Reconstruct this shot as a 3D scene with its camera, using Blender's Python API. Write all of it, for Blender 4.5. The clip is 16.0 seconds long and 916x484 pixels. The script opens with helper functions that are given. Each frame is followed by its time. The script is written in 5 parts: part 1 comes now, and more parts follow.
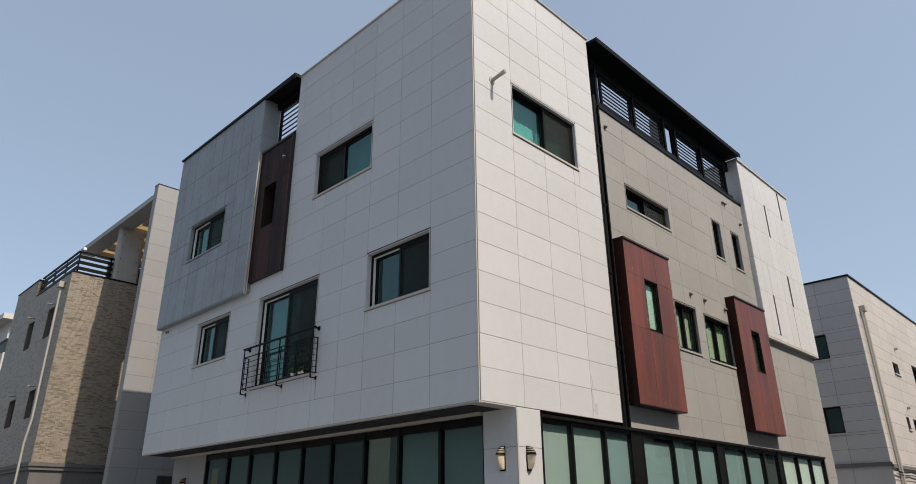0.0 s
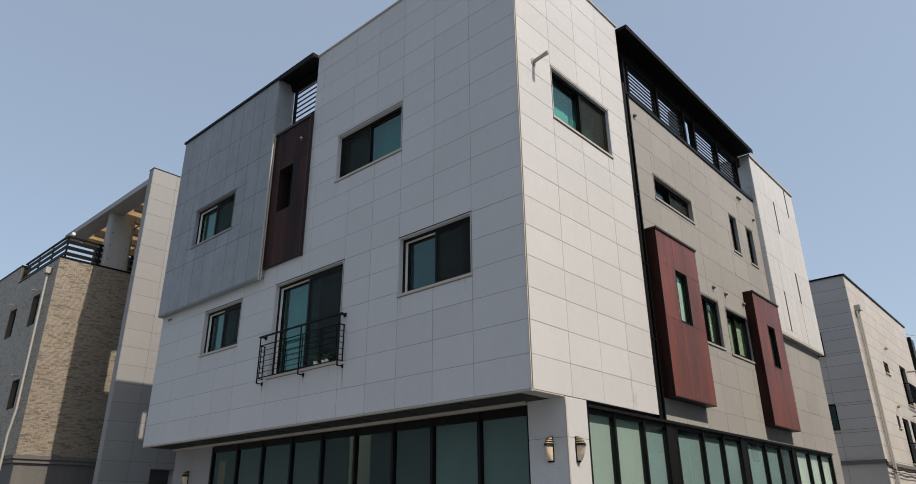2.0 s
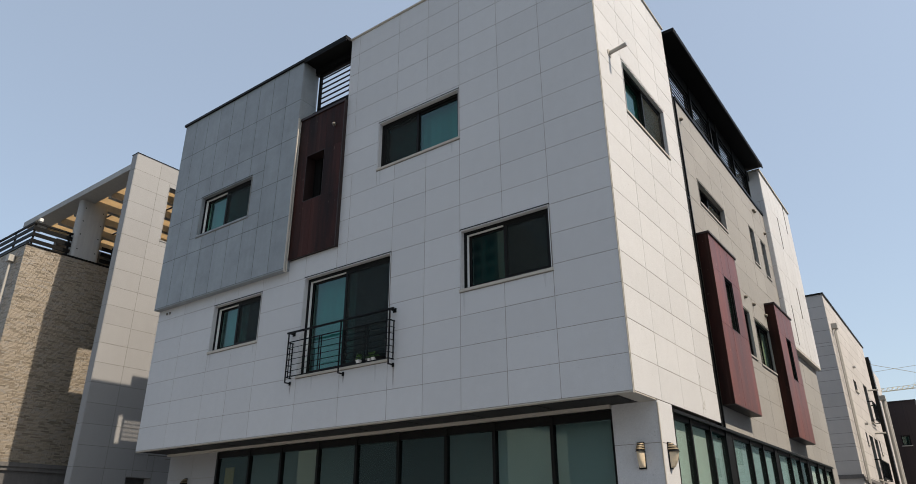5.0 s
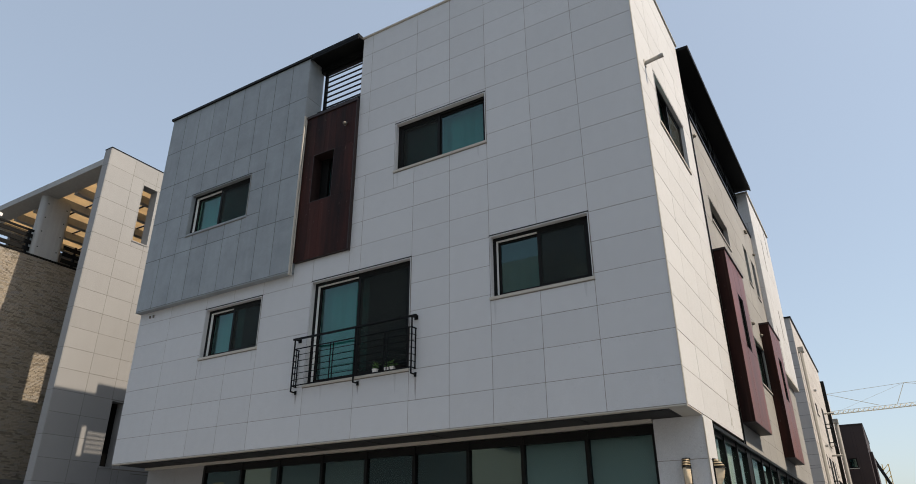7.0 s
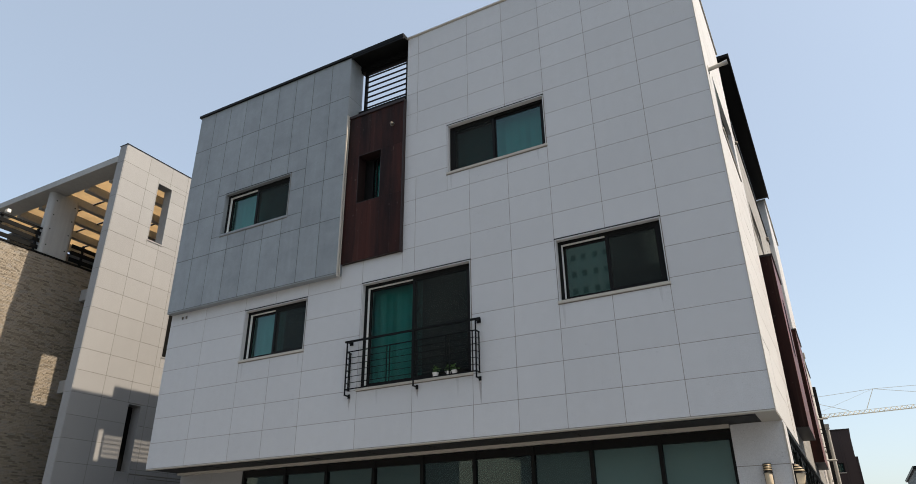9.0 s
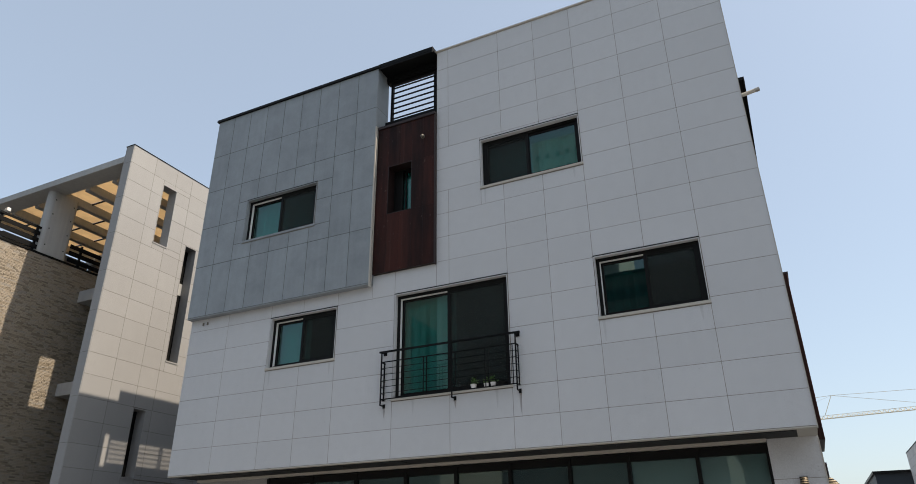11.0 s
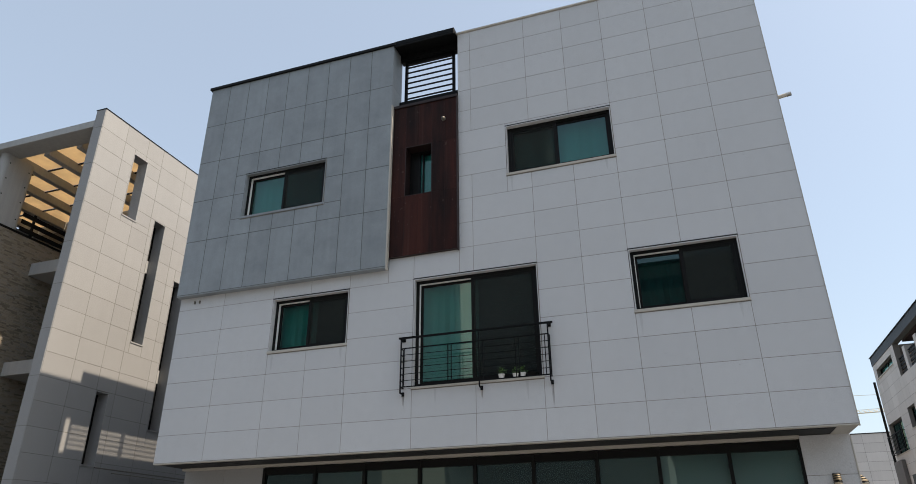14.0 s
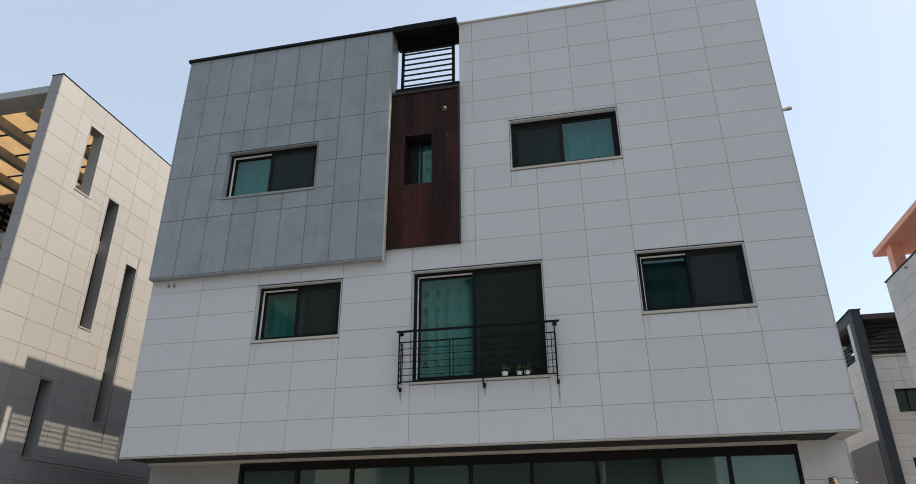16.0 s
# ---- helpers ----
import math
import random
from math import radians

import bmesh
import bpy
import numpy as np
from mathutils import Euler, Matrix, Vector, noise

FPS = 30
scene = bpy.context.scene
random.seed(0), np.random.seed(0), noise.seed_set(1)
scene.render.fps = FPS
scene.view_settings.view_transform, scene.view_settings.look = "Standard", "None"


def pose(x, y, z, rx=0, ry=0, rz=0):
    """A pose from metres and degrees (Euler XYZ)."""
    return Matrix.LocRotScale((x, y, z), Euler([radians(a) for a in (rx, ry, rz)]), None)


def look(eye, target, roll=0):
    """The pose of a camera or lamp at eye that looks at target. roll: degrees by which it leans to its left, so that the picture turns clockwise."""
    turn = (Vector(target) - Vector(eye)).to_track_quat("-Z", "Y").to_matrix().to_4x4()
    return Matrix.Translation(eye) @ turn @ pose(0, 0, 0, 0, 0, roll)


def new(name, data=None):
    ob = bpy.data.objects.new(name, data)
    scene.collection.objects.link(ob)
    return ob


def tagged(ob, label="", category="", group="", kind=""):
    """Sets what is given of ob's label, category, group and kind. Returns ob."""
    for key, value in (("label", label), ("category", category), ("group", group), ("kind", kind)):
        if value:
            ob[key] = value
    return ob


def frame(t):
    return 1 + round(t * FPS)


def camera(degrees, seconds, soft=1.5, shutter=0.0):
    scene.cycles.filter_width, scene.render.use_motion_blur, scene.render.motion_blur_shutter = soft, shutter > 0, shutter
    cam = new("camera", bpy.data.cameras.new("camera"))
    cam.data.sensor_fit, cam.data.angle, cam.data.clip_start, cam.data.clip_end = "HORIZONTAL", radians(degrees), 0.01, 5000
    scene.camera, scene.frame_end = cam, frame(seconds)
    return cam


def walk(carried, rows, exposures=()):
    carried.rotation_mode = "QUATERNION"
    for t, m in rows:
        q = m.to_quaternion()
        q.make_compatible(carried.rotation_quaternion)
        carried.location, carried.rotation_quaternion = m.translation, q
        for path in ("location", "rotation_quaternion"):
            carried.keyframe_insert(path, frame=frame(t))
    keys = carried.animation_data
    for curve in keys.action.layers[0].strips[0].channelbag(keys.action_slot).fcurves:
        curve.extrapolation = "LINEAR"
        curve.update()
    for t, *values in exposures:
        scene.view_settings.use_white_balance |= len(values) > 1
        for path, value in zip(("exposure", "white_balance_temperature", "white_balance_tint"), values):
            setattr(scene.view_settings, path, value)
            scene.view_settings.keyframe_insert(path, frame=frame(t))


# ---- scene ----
cam = camera(68.1, 16.0, soft=0.9)
PATH = [
    (0, (6.702, -7.232, 1.939), (5.404, -5.91, 2.694), -0.5),
    (0.5, (6.496, -7.362, 1.935), (5.201, -6.036, 2.687), -0.5),
    (1, (6.213, -7.422, 1.905), (4.923, -6.089, 2.654), -0.5),
    (1.5, (5.9, -7.541, 1.868), (4.63, -6.192, 2.621), -0.4),
    (2, (5.565, -7.701, 1.874), (4.326, -6.321, 2.624), -0.4),
    (2.5, (5.198, -7.809, 1.862), (3.989, -6.403, 2.611), -0.4),
    (3, (4.842, -7.987, 1.848), (3.65, -6.568, 2.6), -0.3),
    (3.5, (4.501, -8.154, 1.819), (3.321, -6.723, 2.568), -0.4),
    (4, (4.138, -8.268, 1.839), (2.98, -6.823, 2.596), -0.3),
    (6.5, (2.353, -8.826, 1.788), (1.385, -7.282, 2.613), -0.4),
    (7, (2.005, -8.904, 1.805), (1.065, -7.347, 2.637), -0.3),
    (7.5, (1.643, -9.105, 1.834), (0.732, -7.532, 2.667), -0.4),
    (8, (1.287, -9.204, 1.81), (0.393, -7.624, 2.647), -0.4),
    (8.5, (0.957, -9.395, 1.801), (0.07, -7.812, 2.643), -0.5),
    (9, (0.659, -9.571, 1.836), (-0.21, -7.979, 2.678), -0.6),
    (11.5, (-0.523, -10.559, 1.966), (-1.28, -8.912, 2.811), -0.7),
    (12, (-0.751, -10.658, 1.983), (-1.48, -8.998, 2.825), -0.7),
    (12.5, (-1.056, -10.731, 1.977), (-1.751, -9.054, 2.816), -0.6),
    (13, (-1.411, -10.768, 1.962), (-2.071, -9.076, 2.798), -0.5),
    (13.5, (-1.749, -10.729, 1.918), (-2.368, -9.021, 2.756), -0.5),
    (14, (-2.116, -10.705, 1.917), (-2.702, -8.986, 2.754), -0.5),
    (14.5, (-2.506, -10.72, 1.926), (-3.048, -8.987, 2.764), -0.4),
    (15, (-2.866, -10.708, 1.923), (-3.353, -8.957, 2.759), -0.4),
    (15.5, (-3.205, -10.732, 1.925), (-3.644, -8.971, 2.764), -0.4),
    (16, (-3.493, -10.747, 1.938), (-3.873, -8.971, 2.775), -0.4),
]
EXPOSURES = [(0, 0.92, 6780, 6), (3, 0.89, 6830, 6), (4, 1.11, 6880, 6), (7, 1.16, 7100, 6), (9, 1.36, 7150, 6), (12, 1.28, 7050, 6), (12.5, 1.31, 7020, 6), (13.5, 1.31, 7080, 6), (14.5, 1.50, 7200, 6), (16, 1.54, 7250, 6)]
walk(cam, [(t, look(eye, target, roll)) for t, eye, target, roll in PATH], EXPOSURES)

# ---- world and sun ----
SUN_EL, SUN_AZ = 53.4, 3.0   # azimuth from +x towards +y
world = bpy.data.worlds.new("world")
scene.world = world
world.use_nodes = True
wn = world.node_tree.nodes
sky = wn.new("ShaderNodeTexSky")
sky.sky_type = 'NISHITA'
sky.sun_disc = False
sky.sun_elevation = radians(SUN_EL)
sky.sun_rotation = radians(90.0 - SUN_AZ)
sky.air_density, sky.dust_density, sky.ozone_density = 1.0, 2.2, 1.2
wn["Background"].inputs["Strength"].default_value = 0.125
haze = wn.new("ShaderNodeMix")   # thin even haze over the whole sky
haze.data_type = 'RGBA'
haze.inputs[0].default_value = 0.58
haze.inputs[7].default_value = (1.59, 1.84, 2.32, 1)
world.node_tree.links.new(sky.outputs["Color"], haze.inputs[6])
world.node_tree.links.new(haze.outputs[2], wn["Background"].inputs["Color"])
sun_data = bpy.data.lights.new("sun", 'SUN')
sun_data.energy, sun_data.angle, sun_data.color = 2.55, radians(0.5), (1.0, 0.872, 0.775)
sun = new("sun", sun_data)
sd = Vector((math.cos(radians(SUN_EL)) * math.cos(radians(SUN_AZ)), math.cos(radians(SUN_EL)) * math.sin(radians(SUN_AZ)), math.sin(radians(SUN_EL))))
sun.matrix_world = look(sd * 60, (0, 0, 0))


# ---- materials ----
def nodes_of(name):
    m = bpy.data.materials.new(name)
    m.use_nodes = True
    nt = m.node_tree
    return m, nt, nt.nodes["Principled BSDF"]


def math_node(nt, op, a, b):
    n = nt.nodes.new("ShaderNodeMath")
    n.operation = op
    for i, v in enumerate((a, b)):
        if isinstance(v, (int, float)):
            n.inputs[i].default_value = v
        else:
            nt.links.new(v, n.inputs[i])
    return n.outputs[0]


def noise_of(nt, pos, scale, stretch=(1, 1, 1), detail=3.0, rough=0.55):
    mp = nt.nodes.new("ShaderNodeMapping")
    mp.inputs["Scale"].default_value = stretch
    nt.links.new(pos, mp.inputs["Vector"])
    n = nt.nodes.new("ShaderNodeTexNoise")
    n.inputs["Scale"].default_value = scale
    n.inputs["Detail"].default_value = detail
    n.inputs["Roughness"].default_value = rough
    nt.links.new(mp.outputs[0], n.inputs["Vector"])
    return n.outputs["Fac"]


def above(nt, sock, low, span):
    """0 below low, 1 from low + span on."""
    r = nt.nodes.new("ShaderNodeMapRange")
    nt.links.new(sock, r.inputs["Value"])
    r.inputs["From Min"].default_value, r.inputs["From Max"].default_value = low, low + span
    return r.outputs[0]


def surface(name, col, rough=0.7, grain=(90.0, 0.12), cloud=(0.7, 0.15), streak=(0.0, 0.0), rand=0.0, island=0.0,
            bump=0.15, bump_scale=60.0, metallic=0.0, spec=0.4, tint=None, stretch=(7, 7, 0.35), specks=None, mottle=None):
    """Base colour varied by fine grain, broad clouds, vertical streaks and a value of its own for each piece."""
    m, nt, bs = nodes_of(name)
    geo = nt.nodes.new("ShaderNodeNewGeometry")
    pos = geo.outputs["Position"]
    f = 1.0
    first = noise_of(nt, pos, grain[0], detail=2.0)
    terms = [(first, grain[1] * 2), (noise_of(nt, pos, cloud[0]), cloud[1] * 2)]
    if streak[1]:
        terms.append((noise_of(nt, pos, streak[0], stretch), streak[1] * 2))
    if rand:
        terms.append((nt.nodes.new("ShaderNodeObjectInfo").outputs["Random"], rand * 2))
    if island:
        terms.append((geo.outputs["Random Per Island"], island * 2))
    for sock, amt in terms:
        f = math_node(nt, 'ADD', f, math_node(nt, 'MULTIPLY', math_node(nt, 'SUBTRACT', sock, 0.5), amt))
    if mottle:
        f = math_node(nt, 'ADD', f, math_node(nt, 'MULTIPLY', math_node(nt, 'SUBTRACT', noise_of(nt, pos, mottle[0], detail=5.0, rough=0.7), 0.5), mottle[1] * 2))
    if specks:
        f = math_node(nt, 'SUBTRACT', f, math_node(nt, 'MULTIPLY', above(nt, noise_of(nt, pos, specks[0], detail=1.0), specks[1], 0.05), specks[2]))
    sc = nt.nodes.new("ShaderNodeVectorMath")
    sc.operation = 'SCALE'
    sc.inputs[0].default_value = col
    if tint:
        mx = nt.nodes.new("ShaderNodeMix")
        mx.data_type = 'RGBA'
        mx.inputs[6].default_value, mx.inputs[7].default_value = (*col, 1), (*tint, 1)
        src = terms[-1][0] if (rand or island) else terms[1][0]
        nt.links.new(src, mx.inputs[0])
        nt.links.new(mx.outputs[2], sc.inputs[0])
    nt.links.new(f, sc.inputs["Scale"])
    nt.links.new(sc.outputs[0], bs.inputs["Base Color"])
    bs.inputs["Roughness"].default_value = rough
    bs.inputs["Metallic"].default_value = metallic
    bs.inputs["Specular IOR Level"].default_value = spec
    if bump:
        bp = nt.nodes.new("ShaderNodeBump")
        bp.inputs["Strength"].default_value = bump
        bp.inputs["Distance"].default_value = 0.01
        nt.links.new(noise_of(nt, pos, bump_scale), bp.inputs["Height"])
        nt.links.new(bp.outputs[0], bs.inputs["Normal"])
    return m


def glass(name, tint, ior=1.5, rough=0.0):
    """A tinted pane: clear along the ray but for its colour, with the gloss of a glass surface."""
    m, nt, bs = nodes_of(name)
    tr = nt.nodes.new("ShaderNodeBsdfTransparent")
    tr.inputs[0].default_value = (*tint, 1)
    gl = nt.nodes.new("ShaderNodeBsdfGlossy")
    gl.inputs["Roughness"].default_value = rough
    gl.inputs["Color"].default_value = (0.66, 0.94, 0.91, 1)
    fr = nt.nodes.new("ShaderNodeFresnel")
    fr.inputs["IOR"].default_value = ior
    mx = nt.nodes.new("ShaderNodeMixShader")
    nt.links.new(fr.outputs[0], mx.inputs[0])
    nt.links.new(tr.outputs[0], mx.inputs[1])
    nt.links.new(gl.outputs[0], mx.inputs[2])
    nt.links.new(mx.outputs[0], nt.nodes["Material Output"].inputs["Surface"])
    return m


def weathered(name, dark, red, pale, rough=0.5, rand=0.1, pale_amount=0.5, spec=0.45):
    """Rusty metal cladding: dark and red patches drawn out downwards, pale runs and small pale specks."""
    m, nt, bs = nodes_of(name)
    pos = nt.nodes.new("ShaderNodeNewGeometry").outputs["Position"]

    def mixed(fac, a, b):
        mx = nt.nodes.new("ShaderNodeMix")
        mx.data_type = 'RGBA'
        for i, v in ((6, a), (7, b)):
            if isinstance(v, tuple):
                mx.inputs[i].default_value = (*v, 1)
            else:
                nt.links.new(v, mx.inputs[i])
        nt.links.new(fac, mx.inputs[0])
        return mx.outputs[2]
    patch = above(nt, noise_of(nt, pos, 1.0, (3.2, 3.2, 0.45), 6.0, 0.65), 0.36, 0.26)
    fine = noise_of(nt, pos, 1.0, (22, 22, 0.5), 4.0, 0.6)
    col = mixed(math_node(nt, 'MULTIPLY', patch, math_node(nt, 'ADD', math_node(nt, 'MULTIPLY', fine, 0.9), 0.5)), dark, red)
    runs = math_node(nt, 'MULTIPLY', above(nt, noise_of(nt, pos, 1.0, (11, 11, 0.22), 3.0), 0.58, 0.16), noise_of(nt, pos, 1.4))
    col = mixed(math_node(nt, 'MULTIPLY', runs, pale_amount), col, pale)
    col = mixed(math_node(nt, 'MULTIPLY', above(nt, noise_of(nt, pos, 16.0, (1, 1, 0.7), 1.0), 0.72, 0.04), pale_amount), col, pale)
    sc = nt.nodes.new("ShaderNodeVectorMath")
    sc.operation = 'SCALE'
    nt.links.new(col, sc.inputs[0])
    own = nt.nodes.new("ShaderNodeObjectInfo").outputs["Random"]
    nt.links.new(math_node(nt, 'ADD', math_node(nt, 'MULTIPLY', own, rand * 2), 1.0 - rand), sc.inputs["Scale"])
    nt.links.new(sc.outputs[0], bs.inputs["Base Color"])
    bs.inputs["Roughness"].default_value = rough
    bs.inputs["Specular IOR Level"].default_value = spec
    bp = nt.nodes.new("ShaderNodeBump")
    bp.inputs["Strength"].default_value, bp.inputs["Distance"].default_value = 0.15, 0.01
    nt.links.new(noise_of(nt, pos, 35.0), bp.inputs["Height"])
    nt.links.new(bp.outputs[0], bs.inputs["Normal"])
    return m


def veil(name, col, cover):
    """A fine mesh that lets part of the light through."""
    m, nt, bs = nodes_of(name)
    bs.inputs["Base Color"].default_value = (*col, 1)
    bs.inputs["Roughness"].default_value = 0.8
    bs.inputs["Specular IOR Level"].default_value = 0.1
    tr = nt.nodes.new("ShaderNodeBsdfTransparent")
    mx = nt.nodes.new("ShaderNodeMixShader")
    mx.inputs[0].default_value = cover
    nt.links.new(tr.outputs[0], mx.inputs[1])
    nt.links.new(bs.outputs[0], mx.inputs[2])
    nt.links.new(mx.outputs[0], nt.nodes["Material Output"].inputs["Surface"])
    return m


def translucent(name, col):
    m, nt, bs = nodes_of(name)
    geo = nt.nodes.new("ShaderNodeNewGeometry")
    sc = nt.nodes.new("ShaderNodeVectorMath")
    sc.operation = 'SCALE'
    sc.inputs[0].default_value = col
    nt.links.new(math_node(nt, 'ADD', math_node(nt, 'MULTIPLY', noise_of(nt, geo.outputs["Position"], 2.2), 0.5), 0.75), sc.inputs["Scale"])
    tl = nt.nodes.new("ShaderNodeBsdfTranslucent")
    nt.links.new(sc.outputs[0], tl.inputs[0])
    nt.links.new(sc.outputs[0], bs.inputs["Base Color"])
    bs.inputs["Roughness"].default_value = 0.35
    mx = nt.nodes.new("ShaderNodeMixShader")
    mx.inputs[0].default_value = 0.6
    nt.links.new(bs.outputs[0], mx.inputs[1])
    nt.links.new(tl.outputs[0], mx.inputs[2])
    nt.links.new(mx.outputs[0], nt.nodes["Material Output"].inputs["Surface"])
    return m


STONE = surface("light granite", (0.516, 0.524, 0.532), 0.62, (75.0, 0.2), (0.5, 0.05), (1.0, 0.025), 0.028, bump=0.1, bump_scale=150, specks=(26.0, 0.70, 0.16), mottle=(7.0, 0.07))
JOINT = surface("joint sealant", (0.2205, 0.2027, 0.1783), 0.8, (30.0, 0.1), (1.5, 0.25), bump=0.0)
TRIM = surface("pale stone trim", (0.432, 0.408, 0.36), 0.6, (120.0, 0.1), (0.9, 0.1))
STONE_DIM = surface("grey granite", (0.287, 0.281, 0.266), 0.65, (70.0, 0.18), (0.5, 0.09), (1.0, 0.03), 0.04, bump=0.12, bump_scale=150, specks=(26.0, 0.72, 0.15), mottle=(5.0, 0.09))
JOINT_DIM = surface("dark sealant", (0.1746, 0.1639, 0.1428), 0.8, bump=0.0)
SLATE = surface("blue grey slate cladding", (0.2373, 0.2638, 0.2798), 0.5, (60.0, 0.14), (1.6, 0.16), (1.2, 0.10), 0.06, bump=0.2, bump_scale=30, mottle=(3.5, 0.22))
FIN_JOINT = surface("fin joint", (0.1322, 0.127, 0.1143), 0.8, bump=0.0)
JOINT_SLATE = surface("slate joint", (0.105, 0.115, 0.112), 0.8, bump=0.0)
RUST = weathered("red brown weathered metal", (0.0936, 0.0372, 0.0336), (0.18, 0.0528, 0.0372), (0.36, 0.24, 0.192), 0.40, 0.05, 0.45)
# darker copy of RUST for faces away from the sun, shade partly in its colour
RUST_DARK = weathered("dark brown weathered and shaded board", (0.012, 0.00592, 0.00528), (0.0424, 0.0128, 0.0092), (0.112, 0.084, 0.068), 0.55, 0.22, 0.30, 0.12)
RUST_EDGE = surface("dark brown edge metal", (0.018, 0.009, 0.008), 0.5, bump=0.0)
BLACK = surface("black painted steel", (0.006, 0.0066, 0.007), 0.55, (60.0, 0.15), (2.0, 0.25), bump=0.05, spec=0.10)
FRAME = surface("dark bronze aluminium", (0.0072, 0.0074, 0.007), 0.42, (80.0, 0.1), (2.0, 0.2), bump=0.0, spec=0.13)
WHITE_PVC = surface("white plastic strip", (0.72, 0.72, 0.70), 0.45, bump=0.0)
VENT = surface("dull vent steel", (0.17, 0.155, 0.13), 0.55, (60.0, 0.1), (3.0, 0.15), metallic=0.5, bump=0.0)
STEEL = surface("brushed steel", (0.38, 0.37, 0.35), 0.35, (60.0, 0.1), (3.0, 0.15), metallic=0.85, bump=0.0)
PIPE = surface("pale grey pipe", (0.36, 0.345, 0.31), 0.5, (40.0, 0.08), (1.5, 0.12), bump=0.0)
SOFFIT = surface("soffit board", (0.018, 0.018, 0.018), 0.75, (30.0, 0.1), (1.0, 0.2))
ROOF = surface("roof membrane", (0.22, 0.22, 0.21), 0.85)
PLASTER = surface("inner plaster", (0.55, 0.55, 0.52), 0.9, bump=0.0)
CURTAIN = surface("pale curtain", (0.5382, 0.614, 0.6002), 0.9, (20.0, 0.04), (1.2, 0.16), (3.0, 0.08), bump=0.0, stretch=(5, 5, 0.1))
BLIND = surface("frosted film", (0.396, 0.45, 0.438), 0.85, (8.0, 0.03), (0.8, 0.08), bump=0.0)
# reflected sky on the side shop panes, painted as a blue grey film
BLIND_SKY = surface("film tinted as reflected sky", (0.264, 0.348, 0.372), 0.7, (8.0, 0.03), (0.9, 0.25), bump=0.0)
BLIND_GREY = surface("grey green film", (0.17, 0.185, 0.172), 0.8, (8.0, 0.03), (0.9, 0.18), bump=0.0)
# shop film, also the dark sheets that paint unlit rooms behind panes
BLIND_DARK = surface("dark film and unlit room", (0.03, 0.035, 0.035), 0.8, (8.0, 0.05), (0.9, 0.2), bump=0.0)
BLIND_GOLD = surface("amber wood film", (0.42, 0.28, 0.10), 0.7, (8.0, 0.05), (1.2, 0.2), bump=0.0)
GLASS = glass("teal glass", (0.165, 0.56, 0.515), 1.78)
GLASS_PALE = glass("pale green glass", (0.55, 0.72, 0.63), 1.6)
GLASS_SHOP = glass("green shop glass", (0.62, 0.71, 0.69), 1.65)
CLEAR = veil("clear glass edge", (0.5, 0.6, 0.6), 0.02)
SCREEN = veil("insect screen", (0.030, 0.034, 0.031), 0.46)
BRASS = surface("dull brass", (0.22, 0.175, 0.11), 0.55, (30.0, 0.1), (4.0, 0.15), metallic=0.2, bump=0.0)
CURTAIN_OLIVE = surface("olive curtain", (0.46, 0.47, 0.38), 0.9, (6.0, 0.1), (1.6, 0.45), bump=0.0)
# dim sheet hung in a curtain's place to paint an unlit room
DIM_BACKING = surface("dim backing for an unlit room", (0.085, 0.10, 0.096), 0.9, (6.0, 0.1), (1.0, 0.3), bump=0.0)
RUST_STAIN = veil("rust stain", (0.18, 0.10, 0.05), 0.24)
DIRT_STAIN = veil("grey dirt stain", (0.14, 0.135, 0.12), 0.10)
LAMP_GLASS = surface("cream lamp glass", (0.60, 0.50, 0.36), 0.4, bump=0.0)
BRICK = surface("split stone brick", (0.4147, 0.3432, 0.2503), 0.5, (55.0, 0.2), (1.2, 0.14), (0, 0), 0.0, 0.7, bump=0.35, bump_scale=40, spec=0.7, tint=(0.1358, 0.1244, 0.1087))
BRICK_ONE = surface("split stone brick single", (0.4147, 0.3432, 0.2503), 0.5, (55.0, 0.2), (1.2, 0.14), (0, 0), 0.7, bump=0.35, bump_scale=40, spec=0.7, tint=(0.1358, 0.1244, 0.1087))
MORTAR = surface("dark mortar", (0.11, 0.096, 0.080), 0.9)
CONCRETE = surface("fair faced concrete", (0.3335, 0.3392, 0.3358), 0.75, (60.0, 0.1), (0.9, 0.16), (1.5, 0.14), bump=0.2, bump_scale=25)
AMBER = translucent("amber roof sheet", (0.72, 0.595, 0.42))
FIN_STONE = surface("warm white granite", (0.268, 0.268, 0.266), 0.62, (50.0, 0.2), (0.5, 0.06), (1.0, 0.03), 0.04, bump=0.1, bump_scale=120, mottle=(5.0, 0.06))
FAR_STONE = surface("far pale granite", (0.451, 0.429, 0.407), 0.7, (60.0, 0.1), (0.5, 0.07), (0.8, 0.04), 0.05, bump=0.0, mottle=(4.0, 0.07))
FAR_STONE_B = surface("far cream granite", (0.495, 0.473, 0.451), 0.7, (60.0, 0.1), (0.5, 0.09), (0.8, 0.07), 0.06, bump=0.0)
FAR_JOINT = surface("far joint", (0.184, 0.1776, 0.1656), 0.8, bump=0.0)
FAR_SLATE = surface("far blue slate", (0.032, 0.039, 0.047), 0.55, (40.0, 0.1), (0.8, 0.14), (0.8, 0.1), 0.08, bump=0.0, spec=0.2)
